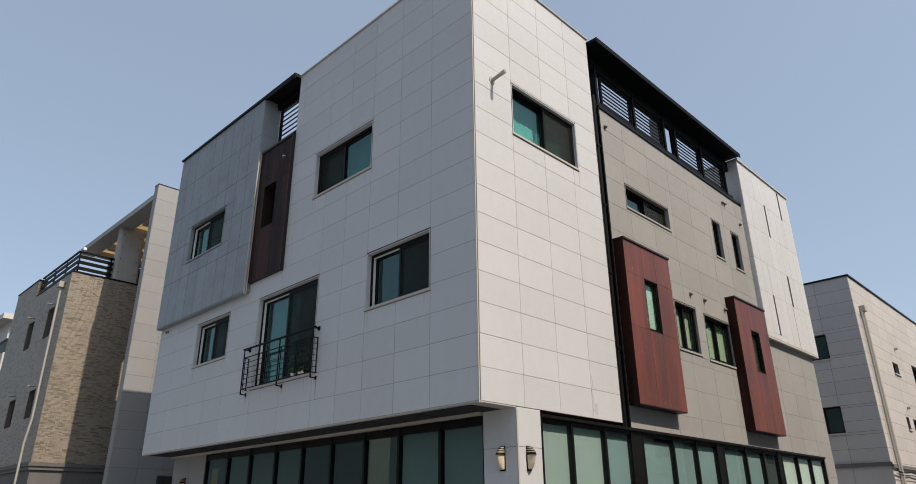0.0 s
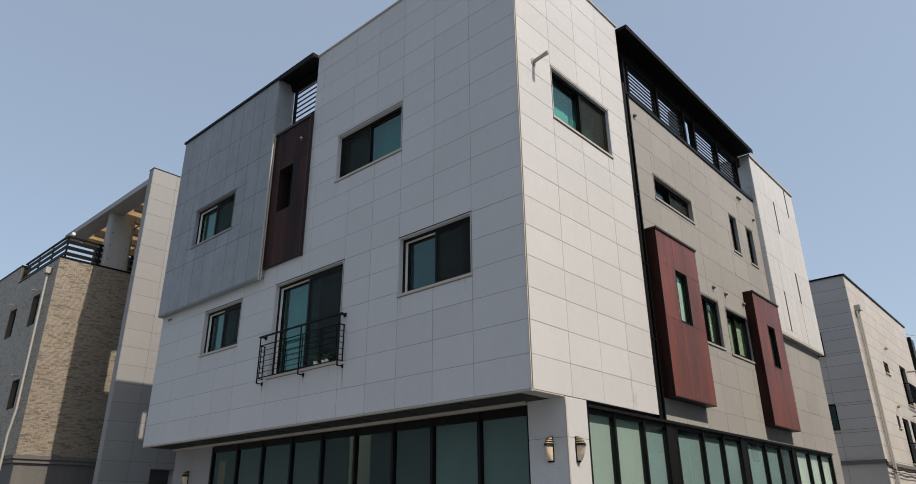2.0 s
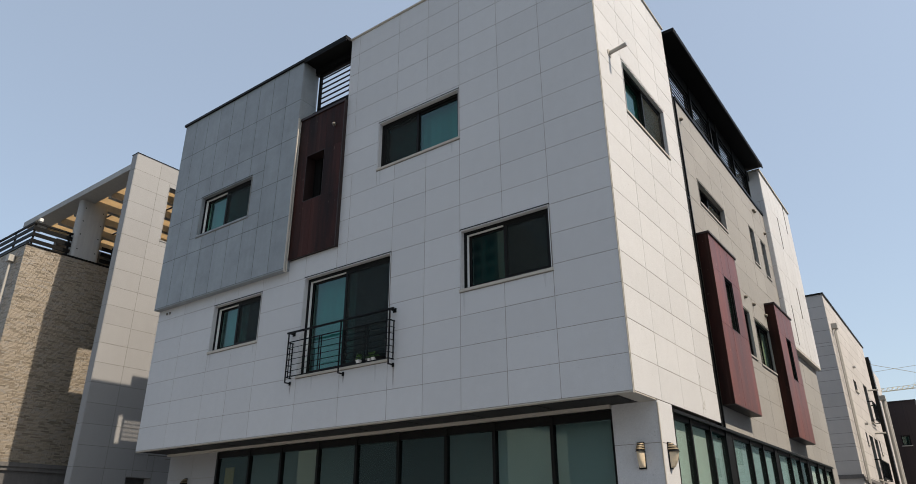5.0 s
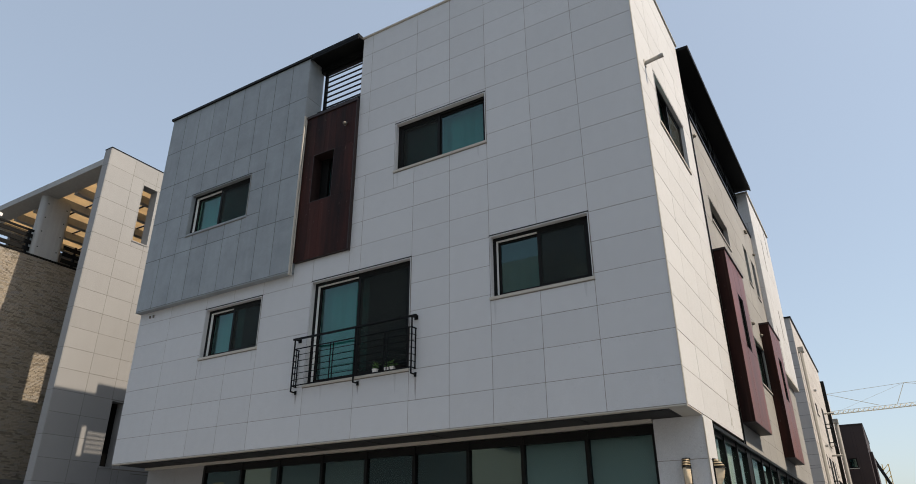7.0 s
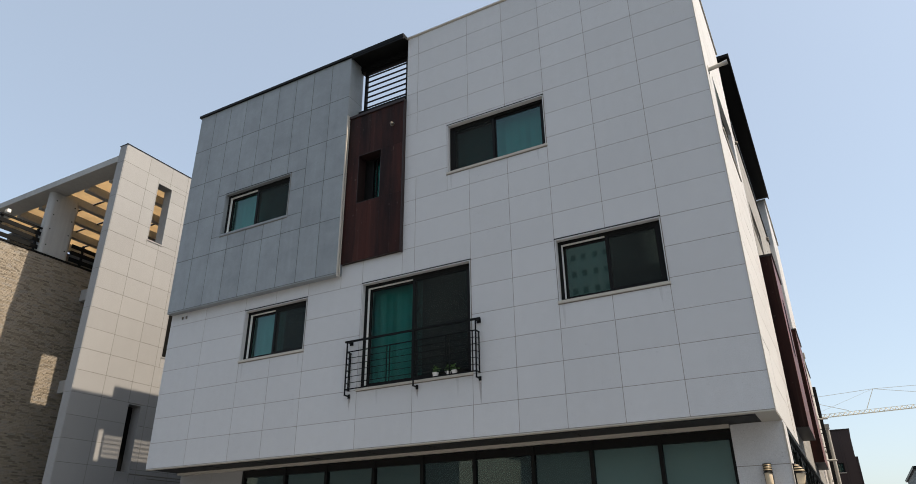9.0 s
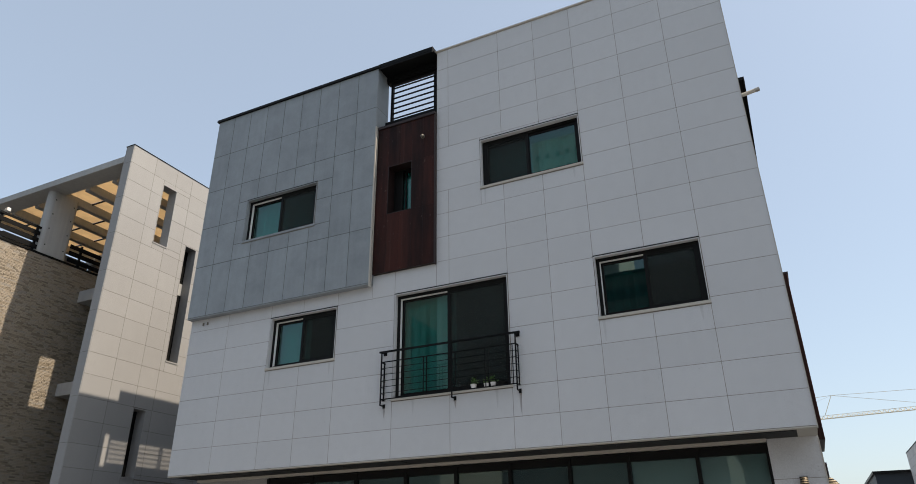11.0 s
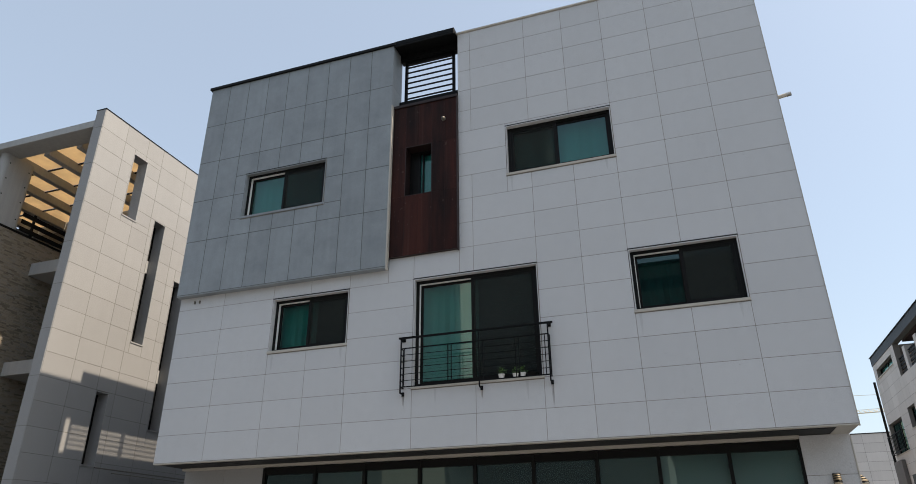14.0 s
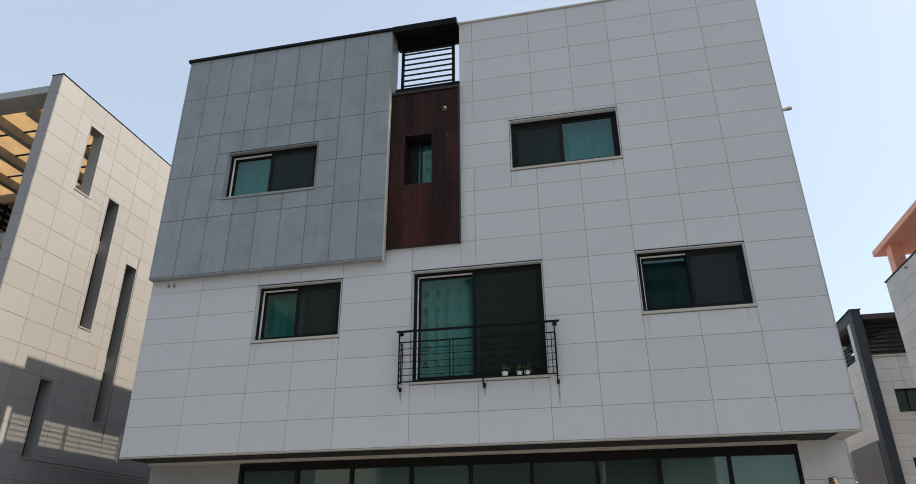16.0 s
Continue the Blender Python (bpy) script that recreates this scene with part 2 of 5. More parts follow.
FAR_GREY = surface("stained grey board", (0.13, 0.125, 0.12), 0.8, (20.0, 0.15), (0.6, 0.2), (1.0, 0.2), 0.05, bump=0.0)
PINK = surface("pink painted concrete", (0.72, 0.34, 0.25), 0.7, (40.0, 0.06), (0.6, 0.08), bump=0.0)
BROWN = surface("brown metal sheet", (0.034, 0.021, 0.020), 0.6, (40.0, 0.1), (0.5, 0.12), (2.0, 0.12), bump=0.0)
CRANE = surface("crane yellow paint", (0.62, 0.53, 0.36), 0.5, (3.0, 0.05), (0.2, 0.1), bump=0.0)
HOLE = surface("dark tie hole", (0.03, 0.03, 0.03), 0.9, bump=0.0)
CRANE_Y = surface("bright crane paint", (0.70, 0.42, 0.06), 0.5, (3.0, 0.05), (0.2, 0.1), bump=0.0)
ASPHALT = surface("worn asphalt", (0.14, 0.142, 0.145), 0.9, (40.0, 0.25), (0.3, 0.2), bump=0.4)
# yard ground kept very dark to dim light bounced between the houses
YARD = surface("darkened yard asphalt", (0.03, 0.031, 0.033), 0.85, (40.0, 0.25), (0.3, 0.2), bump=0.4)
PAVING = surface("paving", (0.30, 0.305, 0.31), 0.85, (50.0, 0.15), (0.4, 0.15), bump=0.3)
TERRA = surface("white pot glaze", (0.75, 0.73, 0.70), 0.4, bump=0.0)
LEAF = surface("leaf", (0.06, 0.13, 0.03), 0.6, (20.0, 0.2), (8.0, 0.3), (0, 0), 0.0, 0.35, bump=0.0)
TOWER_WALL = surface("apartment paint", (0.80, 0.80, 0.76), 0.8, (3.0, 0.05), (0.1, 0.08), bump=0.0)


# ---- mesh helpers ----
def box(bm, x0, x1, y0, y1, z0, z1, bevel=0.0):
    c = Vector(((x0 + x1) / 2, (y0 + y1) / 2, (z0 + z1) / 2))
    r = bmesh.ops.create_cube(bm, size=1.0, matrix=Matrix.Translation(c) @ Matrix.Diagonal((abs(x1 - x0), abs(y1 - y0), abs(z1 - z0), 1)))
    if bevel:
        edges = list({e for v in r["verts"] for e in v.link_edges})
        bmesh.ops.bevel(bm, geom=edges, offset=bevel, segments=1, affect='EDGES', profile=0.5)


def rod(bm, a, b, r, seg=10, r2=None):
    a, b = Vector(a), Vector(b)
    m = Matrix.Translation((a + b) / 2) @ (b - a).to_track_quat("Z", "Y").to_matrix().to_4x4()
    bmesh.ops.create_cone(bm, cap_ends=True, segments=seg, radius1=r, radius2=r if r2 is None else r2, depth=(b - a).length, matrix=m)


def bar(bm, a, b, w):
    """A square bar from a to b."""
    a, b = Vector(a), Vector(b)
    m = Matrix.Translation((a + b) / 2) @ (b - a).to_track_quat("Z", "Y").to_matrix().to_4x4() @ Matrix.Diagonal((w, w, (b - a).length, 1))
    bmesh.ops.create_cube(bm, size=1.0, matrix=m)


def boxes(*dims, bevel=0.0):
    bm = bmesh.new()
    for d in dims:
        box(bm, *d, bevel=bevel)
    return bm


def part(name, bm, material, parent=None, label="", m=None):
    me = bpy.data.meshes.new(name)
    if isinstance(bm, bmesh.types.BMesh):
        bm.to_mesh(me)
        bm.free()
    else:
        me.from_pydata(bm[0], [], bm[1])
    me.materials.append(material)
    ob = new(name, me)
    if parent is not None:
        ob.parent = parent
    if m is not None:
        ob.matrix_basis = m
    if label:
        tagged(ob, label)
    return ob


def thing(name, label, category, at=(0, 0, 0), group="", kind=""):
    ob = new(name)
    ob.empty_display_size = 0.2
    ob.location = at
    return tagged(ob, label, category, group, kind)


def frame_ring(x0, x1, z0, z1, w, y0, y1, bm=None):
    bm = bm or bmesh.new()
    box(bm, x0, x0 + w, y0, y1, z0, z1)
    box(bm, x1 - w, x1, y0, y1, z0, z1)
    box(bm, x0 + w, x1 - w, y0, y1, z1 - w, z1)
    box(bm, x0 + w, x1 - w, y0, y1, z0, z0 + w)
    return bm


def wall_mesh(x0, x1, z0, z1, openings, y0, y1):
    """A wall slab between y0 and y1 with openings that go through it."""
    xs = sorted({x0, x1, *[min(max(v, x0), x1) for o in openings for v in o[:2]]})
    zs = sorted({z0, z1, *[min(max(v, z0), z1) for o in openings for v in o[2:4]]})
    nx, nz = len(xs) - 1, len(zs) - 1

    def solid(i, j):
        if not (0 <= i < nx and 0 <= j < nz):
            return False
        cx, cz = (xs[i] + xs[i + 1]) / 2, (zs[j] + zs[j + 1]) / 2
        return not any(o[0] < cx < o[1] and o[2] < cz < o[3] for o in openings)
    verts, faces = [], []

    def quad(*p):
        k = len(verts)
        verts.extend(p)
        faces.append((k, k + 1, k + 2, k + 3))
    for i in range(nx):
        for j in range(nz):
            if not solid(i, j):
                continue
            a, b, c, d = xs[i], xs[i + 1], zs[j], zs[j + 1]
            quad((a, y0, c), (b, y0, c), (b, y0, d), (a, y0, d))
            quad((b, y1, c), (a, y1, c), (a, y1, d), (b, y1, d))
            if not solid(i - 1, j):
                quad((a, y1, c), (a, y0, c), (a, y0, d), (a, y1, d))
            if not solid(i + 1, j):
                quad((b, y0, c), (b, y1, c), (b, y1, d), (b, y0, d))
            if not solid(i, j - 1):
                quad((a, y1, c), (b, y1, c), (b, y0, c), (a, y0, c))
            if not solid(i, j + 1):
                quad((a, y0, d), (b, y0, d), (b, y1, d), (a, y1, d))
    return verts, faces


PANELS = {}


def panel_mesh(name, w, h, material, deep=0.022, ch=0.004):
    key = (name, round(w, 3), round(h, 3), material.name)
    if key not in PANELS:
        a, b = w / 2, h / 2
        v = [(-a, ch, -b), (a, ch, -b), (a, ch, b), (-a, ch, b),
             (-a + ch, 0, -b + ch), (a - ch, 0, -b + ch), (a - ch, 0, b - ch), (-a + ch, 0, b - ch),
             (-a, deep, -b), (a, deep, -b), (a, deep, b), (-a, deep, b)]
        f = [(4, 5, 6, 7), (0, 1, 5, 4), (1, 2, 6, 5), (2, 3, 7, 6), (3, 0, 4, 7), (8, 9, 1, 0), (9, 10, 2, 1), (10, 11, 3, 2), (11, 8, 0, 3)]
        me = bpy.data.meshes.new(name)
        me.from_pydata(v, [], f)
        me.materials.append(material)
        PANELS[key] = me
    return PANELS[key]


def minus(rect, o):
    """What is left of a rectangle x0, x1, z0, z1 outside the opening o."""
    a, b, c, d = rect
    if o[0] >= b or o[1] <= a or o[2] >= d or o[3] <= c:
        return [rect]
    m0, m1, n0, n1 = max(a, o[0]), min(b, o[1]), max(c, o[2]), min(d, o[3])
    rows = [(a, b, c, n0), (a, b, n1, d), (a, m0, n0, n1), (m1, b, n0, n1)]
    columns = [(a, m0, c, d), (m1, b, c, d), (m0, m1, c, n0), (m0, m1, n1, d)]

    def real(pieces):
        return [p for p in pieces if p[1] - p[0] > 1e-6 and p[3] - p[2] > 1e-6]

    def thinnest(pieces):
        return min([min(p[1] - p[0], p[3] - p[2]) for p in real(pieces)] or [9.0])
    return real(max((columns, rows), key=thinnest))


PANEL_JOBS = []


def facade(name, parent, m, xs, zs, openings, stone, joint, thick=0.30, gap=0.0075, piece="stone_panel", merge=(), label="", skip=()):
    """A wall with its openings, and its cladding panels, each a piece of its own."""
    wall = part(name, wall_mesh(xs[0] + 0.013, xs[-1] - 0.013, zs[0], zs[-1], list(openings) + list(skip), 0.0025, thick), joint, parent, label, m)
    PANEL_JOBS.append((wall, xs, zs, list(openings) + list(skip), stone, gap, piece, merge))
    return wall


def lay_panels():
    for wall, xs, zs, openings, stone, gap, piece, merge in PANEL_JOBS:
        for j in range(len(zs) - 1):
            cuts = list(xs)
            zc = (zs[j] + zs[j + 1]) / 2
            for x, z0, z1 in merge:
                if z0 < zc < z1:
                    cuts = [c for c in cuts if abs(c - x) > 0.02]
            for i in range(len(cuts) - 1):
                rects = [(cuts[i], cuts[i + 1], zs[j], zs[j + 1])]
                for o in openings:
                    rects = [r for q in rects for r in minus(q, o)]
                for a, b, c, d in rects:
                    if b - a < 0.05 or d - c < 0.05:
                        continue
                    ob = new(piece, panel_mesh(piece, b - a - gap, d - c - gap, stone, ch=0.0015))
                    ob.parent = wall
                    ob.location = ((a + b) / 2, random.uniform(-0.0012, 0.0012), (c + d) / 2)


def pane(parent, x0, x1, z0, z1, y, material=None, m=None, name="pane"):
    """A sheet of glass whose outer face carries the gloss; its inner face and rim are plain clear."""
    ob = part(name, boxes((x0, x1, y, y + 0.006, z0, z1)), material or GLASS, parent, "", m)
    ob.data.materials.append(CLEAR)
    for f in ob.data.polygons:
        f.material_index = 0 if f.normal.y < -0.9 else 1
    ob.visible_shadow = False
    return ob


def window(parent, m, x0, x1, z0, z1, reveal=STONE, deep=0.09, split=0.5, strip=True, screen=1, curtain=CURTAIN, sill=True,
           w=0.065, frame_mat=FRAME, label="", half=False, glazing=None, drop=0.26):
    """A sliding window in a wall of local x along, y inwards: its lining, frame, sashes, panes, screen, curtain and sill."""
    win = part("window", frame_ring(x0 + 0.002, x1 - 0.002, z0 + 0.002, z1 - 0.002, w + 0.01, deep, deep + 0.13), frame_mat, parent, label, m)
    if reveal:
        ring = frame_ring(x0 + 0.009, x1 - 0.009, z0 + 0.009, z1 - 0.009, 0.013, -0.007, deep - 0.002)
        part("window_lining", ring, reveal, win)
        part("lintel_seal", boxes((x0 - 0.004, x1 + 0.004, -0.006, 0.02, z1 - 0.0085, z1 + 0.015)), HOLE, win, "dark seal line over the window")
        part("jamb_seal", boxes((x1 - 0.0085, x1 + 0.003, -0.0055, 0.02, z0 + 0.03, z1 - 0.009)), JOINT_DIM, win)
    if sill:
        part("window_sill", boxes((x0 - 0.012, x1 + 0.012, -0.022, deep, z0 - 0.022, z0 + 0.0265), bevel=0.004), TRIM if reveal is STONE else reveal, win)
        part("sill_seal", boxes((x0 - 0.012, x1 + 0.012, -0.005, 0.01, z0 - 0.036, z0 - 0.0225)), JOINT_DIM, win)
    ax, bx, az, bz = x0 + w, x1 - w, z0 + w, z1 - w
    mid = ax + (bx - ax) * split
    sashes = [(ax, mid + 0.02, 0.075), (mid - 0.02, bx, 0.03)] if split < 1 else [(ax, bx, 0.05)]
    for k, (a, b, dy) in enumerate(sashes):
        sash = part("sash", frame_ring(a, b, az, bz, 0.058, deep + dy, deep + dy + 0.035), frame_mat, win)
        pane(win, a + 0.044, b - 0.044, az + 0.044, bz - 0.044, deep + dy + 0.014, glazing)
    if strip:
        part("track_strip", boxes((ax - 0.004, ax + 0.022, deep + 0.012, deep + 0.06, az, bz), (ax + 0.022, mid, deep + 0.012, deep + 0.06, bz - 0.022, bz + 0.004)), WHITE_PVC, win, "white plastic track strip")
    if screen and split < 1:
        sa, sb = (mid, bx - 0.03) if screen > 0 else (ax + 0.03, mid)
        part("insect_screen", boxes((sa, sb, deep + 0.018, deep + 0.021, az + 0.03, bz - 0.03)), SCREEN, win, "dark fine insect screen")
        part("screen_frame", frame_ring(sa - 0.02, sb + 0.02, az + 0.002, bz - 0.002, 0.05, deep + 0.008, deep + 0.028), frame_mat, win)
    if curtain:
        bm = bmesh.new()
        c0, c1 = ax - 0.05, bx + 0.05
        if half:
            c0, c1 = (c0, mid + 0.04) if screen >= 0 else (mid - 0.04, c1)
            d0, d1 = (c1, bx + 0.05) if screen >= 0 else (ax - 0.05, c0)
            # room darkness painted as a near-black sheet
            part("dark_room", boxes((d0, d1, deep + 0.262, deep + 0.27, z0 + 0.02, z1 - 0.02)), BLIND_DARK, win, "dark sheet standing for the unlit room")
        n = max(10, int((c1 - c0) * 22))
        y = deep + drop
        lo = [bm.verts.new((c0 + (c1 - c0) * i / n, y + 0.003 * math.sin(i * 1.7) + 0.004 * math.sin(i * 0.6), z0 + 0.02)) for i in range(n + 1)]
        hi = [bm.verts.new((v.co.x, v.co.y, z1 - 0.02)) for v in lo]
        for i in range(n):
            bm.faces.new((lo[i], lo[i + 1], hi[i + 1], hi[i]))
        part("curtain", bm, curtain, win, "hanging curtain, a dim sheet where the room is unlit")
    return win


RIGHT = pose(0, 0, 0, 0, 0, 90)      # local x along world y, facing +x


def facing_east(x):
    return pose(x, 0, 0, 0, 0, 90)


def facing_west(x):
    return pose(x, 0, 0, 0, 0, -90)   # local x = -y


def facing_south(y):
    return pose(0, y, 0)


# ---- ground ----
tagged(part("ground", boxes((-400, 400, -400, 400, -0.6, -0.12)), ASPHALT), "grey open ground round the buildings", "ground", kind="structure")
tagged(part("road", boxes((1.6, 7.2, -3.0, 120, -0.12, -0.04)), ASPHALT), "dark asphalt side street", "road", kind="structure")
tagged(part("road", boxes((-80, 80, -14.0, -3.0, -0.12, -0.035)), ASPHALT), "dark asphalt street in front of the house", "road", kind="structure")
tagged(part("pavement", boxes((-12.2, 1.6, -3.0, 80, -0.12, 0.0)), PAVING), "pale paved forecourt with a kerb edge", "pavement", kind="structure")
tagged(part("pavement", boxes((-60, -12.2, -3.0, 80, -0.12, -0.01)), YARD), "asphalt yard between the houses, darkened to dim bounced light", "pavement", kind="structure")
tagged(part("pavement", boxes((7.2, 60, -3.0, 120, -0.12, 0.0)), PAVING), "pale pavement across the side street", "pavement", kind="structure")

# ---- the corner house ----
house = thing("house", "four storey corner house clad in pale granite panels", "building")
ROWS_Z = [3.505 + 0.5 * k for k in range(17)] + [12.0]
W_A = (-4.785, -2.775, 8.36, 9.44)
W_B = (-2.775, -1.052, 5.43, 6.52)
W_C = (-9.60, -7.935, 5.415, 6.49)
W_BAL = (-6.63, -4.32, 4.51, 6.51)
SLOT = (-7.14, -5.74, 6.98, 12.1)
GREY = (-11.86, -7.14, 6.79, 12.1)
facade("front_wall", house, facing_south(0), [-11.85, -10.76, -9.60, -8.77, -7.935, -6.63, -5.475, -4.32, -3.545, -2.775, -1.92, -1.052, 0.0], ROWS_Z,
       [W_A, W_B, W_C, W_BAL], STONE, JOINT, merge=[(-5.475, 8.5, 9.5)], skip=[SLOT, GREY], label="pale granite panel wall")
W_R = (1.03, 3.06, 8.37, 9.45)
facade("side_wall", house, RIGHT, [0.045, 1.03, 1.95, 2.88, 3.80], ROWS_Z, [W_R], STONE, JOINT, label="pale granite panel wall in the sun")
part("corner_trim", boxes((-0.004, 0.006, -0.006, 0.010, 3.47, 12.0), (-0.004, 0.005, 0.034, 0.044, 3.47, 12.0)), TRIM, house, "thin pale corner trim")
part("corner_backing", boxes((-0.3, -0.006, 0.012, 0.05, 3.505, 12.0)), JOINT_DIM, house)
part("tower_wall", boxes((-5.735, -5.45, 0.302, 3.8, 10.3, 12.0), (-5.45, -0.31, 3.5, 3.79, 3.6, 12.0)), STONE, house)
part("tower_roof", boxes((-5.45, -0.31, 0.31, 3.5, 11.7, 11.85)), ROOF, house)
part("parapet_cap", boxes((-5.77, 0.03, -0.03, 0.33, 12.0, 12.045), (-0.33, 0.03, 0.33, 3.83, 12.0, 12.045), bevel=0.008), TRIM, house, "pale metal parapet cap")

for o, kw in ((W_A, dict(strip=False, split=0.47, screen=-1)), (W_B, dict(split=0.48, curtain=DIM_BACKING)), (W_C, dict(split=0.46, half=True)), (W_BAL, dict(split=0.47, w=0.07, half=True))):
    window(house, facing_south(0), *o, label="dark framed sliding window with teal glass", **kw)
window(house, RIGHT, *W_R, split=0.52, strip=False, deep=0.06, label="dark framed sliding window with teal glass")

# slate coloured box
GX = [-11.85 + 0.52333 * k for k in range(10)]
W_G = (-10.54, -8.58, 8.37, 9.43)
facade("slate_wall", house, facing_south(-0.15), GX, [6.79, 7.99, 8.97, 9.95, 10.93, 11.98], [W_G], SLATE, JOINT_SLATE, gap=0.014, piece="slate_panel", label="blue grey slate panel wall")
window(house, facing_south(-0.15), *W_G, reveal=SLATE, split=0.47, label="dark framed sliding window in the slate wall")
facade("slate_side", house, facing_east(-7.14), [-0.135, 0.32], [6.79, 7.99, 8.97, 9.95, 10.93, 11.98], [], SLATE, JOINT_SLATE, piece="slate_panel")
part("slate_bottom", boxes((-11.85, -7.145, -0.148, 0.0, 6.765, 6.785)), SLATE, house)
# two pale strips paint the sunlight on the slate box's end edges
part("edge_bead", boxes((-7.15, -7.122, -0.152, -0.126, 6.72, 10.42)), TRIM, house, "pale strip painting the sunlit slate edge")
part("edge_bead", boxes((-7.15, -7.118, -0.104, -0.080, 6.72, 10.42)), TRIM, house, "pale strip painting the sunlit slate edge")
part("slate_cap", boxes((-11.89, -7.10, -0.19, 0.2, 11.98, 12.04), (-11.89, -11.78, 2.2, 8.0, 11.98, 12.04), (-11.89, -11.78, 0.5, 2.2, 11.72, 11.76)), FRAME, house, "dark metal coping")
WEST = facing_west(-11.85)
part("west_parapet", wall_mesh(-8.0, -0.16, 10.15, 11.98, [(-5.86, -2.02, 10.15, 10.98), (-2.2, -0.5, 11.72, 12.0)], 0.0, 0.05), SLATE, house, "slate parapet of the roof terrace", WEST)
for x in (-11.48, -11.36):
    part("nozzle", boxes((x - 0.014, x + 0.014, -0.03, 0.0, 6.62, 6.68), bevel=0.004), VENT, house)

# red brown panel on the front
W_S = (-6.83, -6.27, 8.24, 9.35)


def small_window(m, o, deep=0.16, blank=0.0, curtain=CURTAIN, glazing=None):
    win = part("window", frame_ring(o[0], o[1], o[2], o[3], 0.035, deep, deep + 0.08), FRAME, house, "narrow dark framed window", m)
    part("window_lining", frame_ring(o[0] - 0.003, o[1] + 0.003, o[2] - 0.003, o[3] + 0.003, 0.012, -0.004, deep + 0.01), RUST_EDGE, win)
    mid = (o[0] + o[1]) / 2
    if blank:
        part("blank_panel", boxes((o[0] + 0.03, o[0] + blank, deep + 0.01, deep + 0.07, o[2] + 0.03, o[3] - 0.03)), FRAME, win)
    part("sash", frame_ring(mid - 0.02 if blank else o[0] + 0.03, o[1] - 0.03, o[2] + 0.04, o[3] - 0.04, 0.028, deep + 0.03, deep + 0.06), FRAME, win)
    pane(win, o[0] + 0.045, o[1] - 0.045, o[2] + 0.045, o[3] - 0.045, deep + 0.065, glazing)
    part("curtain", boxes((o[0], o[1], deep + 0.10, deep + 0.112, o[2], o[3])), curtain, win)
    return win


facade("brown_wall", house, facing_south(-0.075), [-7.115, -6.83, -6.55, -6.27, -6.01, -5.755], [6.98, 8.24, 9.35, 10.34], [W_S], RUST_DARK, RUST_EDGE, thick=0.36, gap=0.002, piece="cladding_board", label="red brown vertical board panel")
small_window(facing_south(-0.075), W_S, 0.24, 0.21)
part("brown_cap", boxes((-7.12, -5.735, -0.10, 0.3, 10.34, 10.40), (-5.755, -5.737, -0.085, 0.0, 6.96, 10.34)), RUST_EDGE, house)


def vent_cap(m, x, z, r=0.038):
    """A small steel hood on a stub, in a wall's own axes."""
    bm = bmesh.new()
    rod(bm, (0, 0.02, 0), (0, -0.025, 0), r * 0.8, 12)
    bmesh.ops.create_uvsphere(bm, u_segments=12, v_segments=8, radius=r, matrix=Matrix.Translation((0, -0.034, 0)))
    rod(bm, (0, 0.004, 0), (0, -0.006, 0), r * 1.25, 14)
    part("vent_cap", bm, VENT, house, "small steel vent cap", m @ pose(x, 0, z))


vent_cap(facing_south(-0.075), -6.02, 9.86)

# louvre, canopy and open terrace above the red brown panel
def louvre(m, x0, x1, z0, z1, slats, y=0.0, deep=0.007):
    lv = part("louvre", frame_ring(x0, x1, z0, z1, 0.055, y - 0.03, y + 0.03), BLACK, house, "black steel louvre against the sky", m)
    for k in range(slats):
        z = z0 + 0.055 + (z1 - z0 - 0.11) * (k + 0.5) / slats
        part("slat", boxes((x0 + 0.05, x1 - 0.05, y - deep, y + deep, z - 0.018, z + 0.018)), BLACK, lv)
    return lv


louvre(WEST, -5.84, -3.87, 10.15, 10.97, 6, 0.03, 0.014)
louvre(WEST, -3.86, -2.15, 10.15, 10.97, 6, 0.03, 0.014)
louvre(facing_south(0.3), -7.05, -5.90, 10.72, 11.80, 7)
part("louvre_base", boxes((-7.13, -5.75, 0.2, 0.36, 10.40, 10.718)), BLACK, house)
part("louvre_head", boxes((-7.13, -5.75, 0.22, 0.36, 11.802, 11.86)), BLACK, house)
part("canopy", boxes((-7.135, -5.76, -0.17, 0.4, 11.97, 12.075), (-7.135, -5.76, -0.17, -0.14, 11.92, 11.97), (-7.135, -5.76, 0.2, 0.4, 11.86, 11.97), bevel=0.006), BLACK, house, "black steel canopy")

# side street face behind the tower
SIDE = -0.03
EAST = facing_east(SIDE)
O_STRIP, O_S1, O_S2 = (4.86, 6.80, 8.16, 8.74), (9.20, 9.72, 8.18, 9.25), (10.38, 10.90, 8.14, 9.23)
O_W1, O_W2 = (6.46, 7.50, 5.30, 6.42), (7.88, 9.30, 5.26, 6.38)
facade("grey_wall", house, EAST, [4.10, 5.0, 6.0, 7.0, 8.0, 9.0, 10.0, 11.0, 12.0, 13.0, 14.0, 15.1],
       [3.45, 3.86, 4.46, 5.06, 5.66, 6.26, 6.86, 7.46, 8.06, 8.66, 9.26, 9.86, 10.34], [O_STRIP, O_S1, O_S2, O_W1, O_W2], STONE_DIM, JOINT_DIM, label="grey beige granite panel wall")
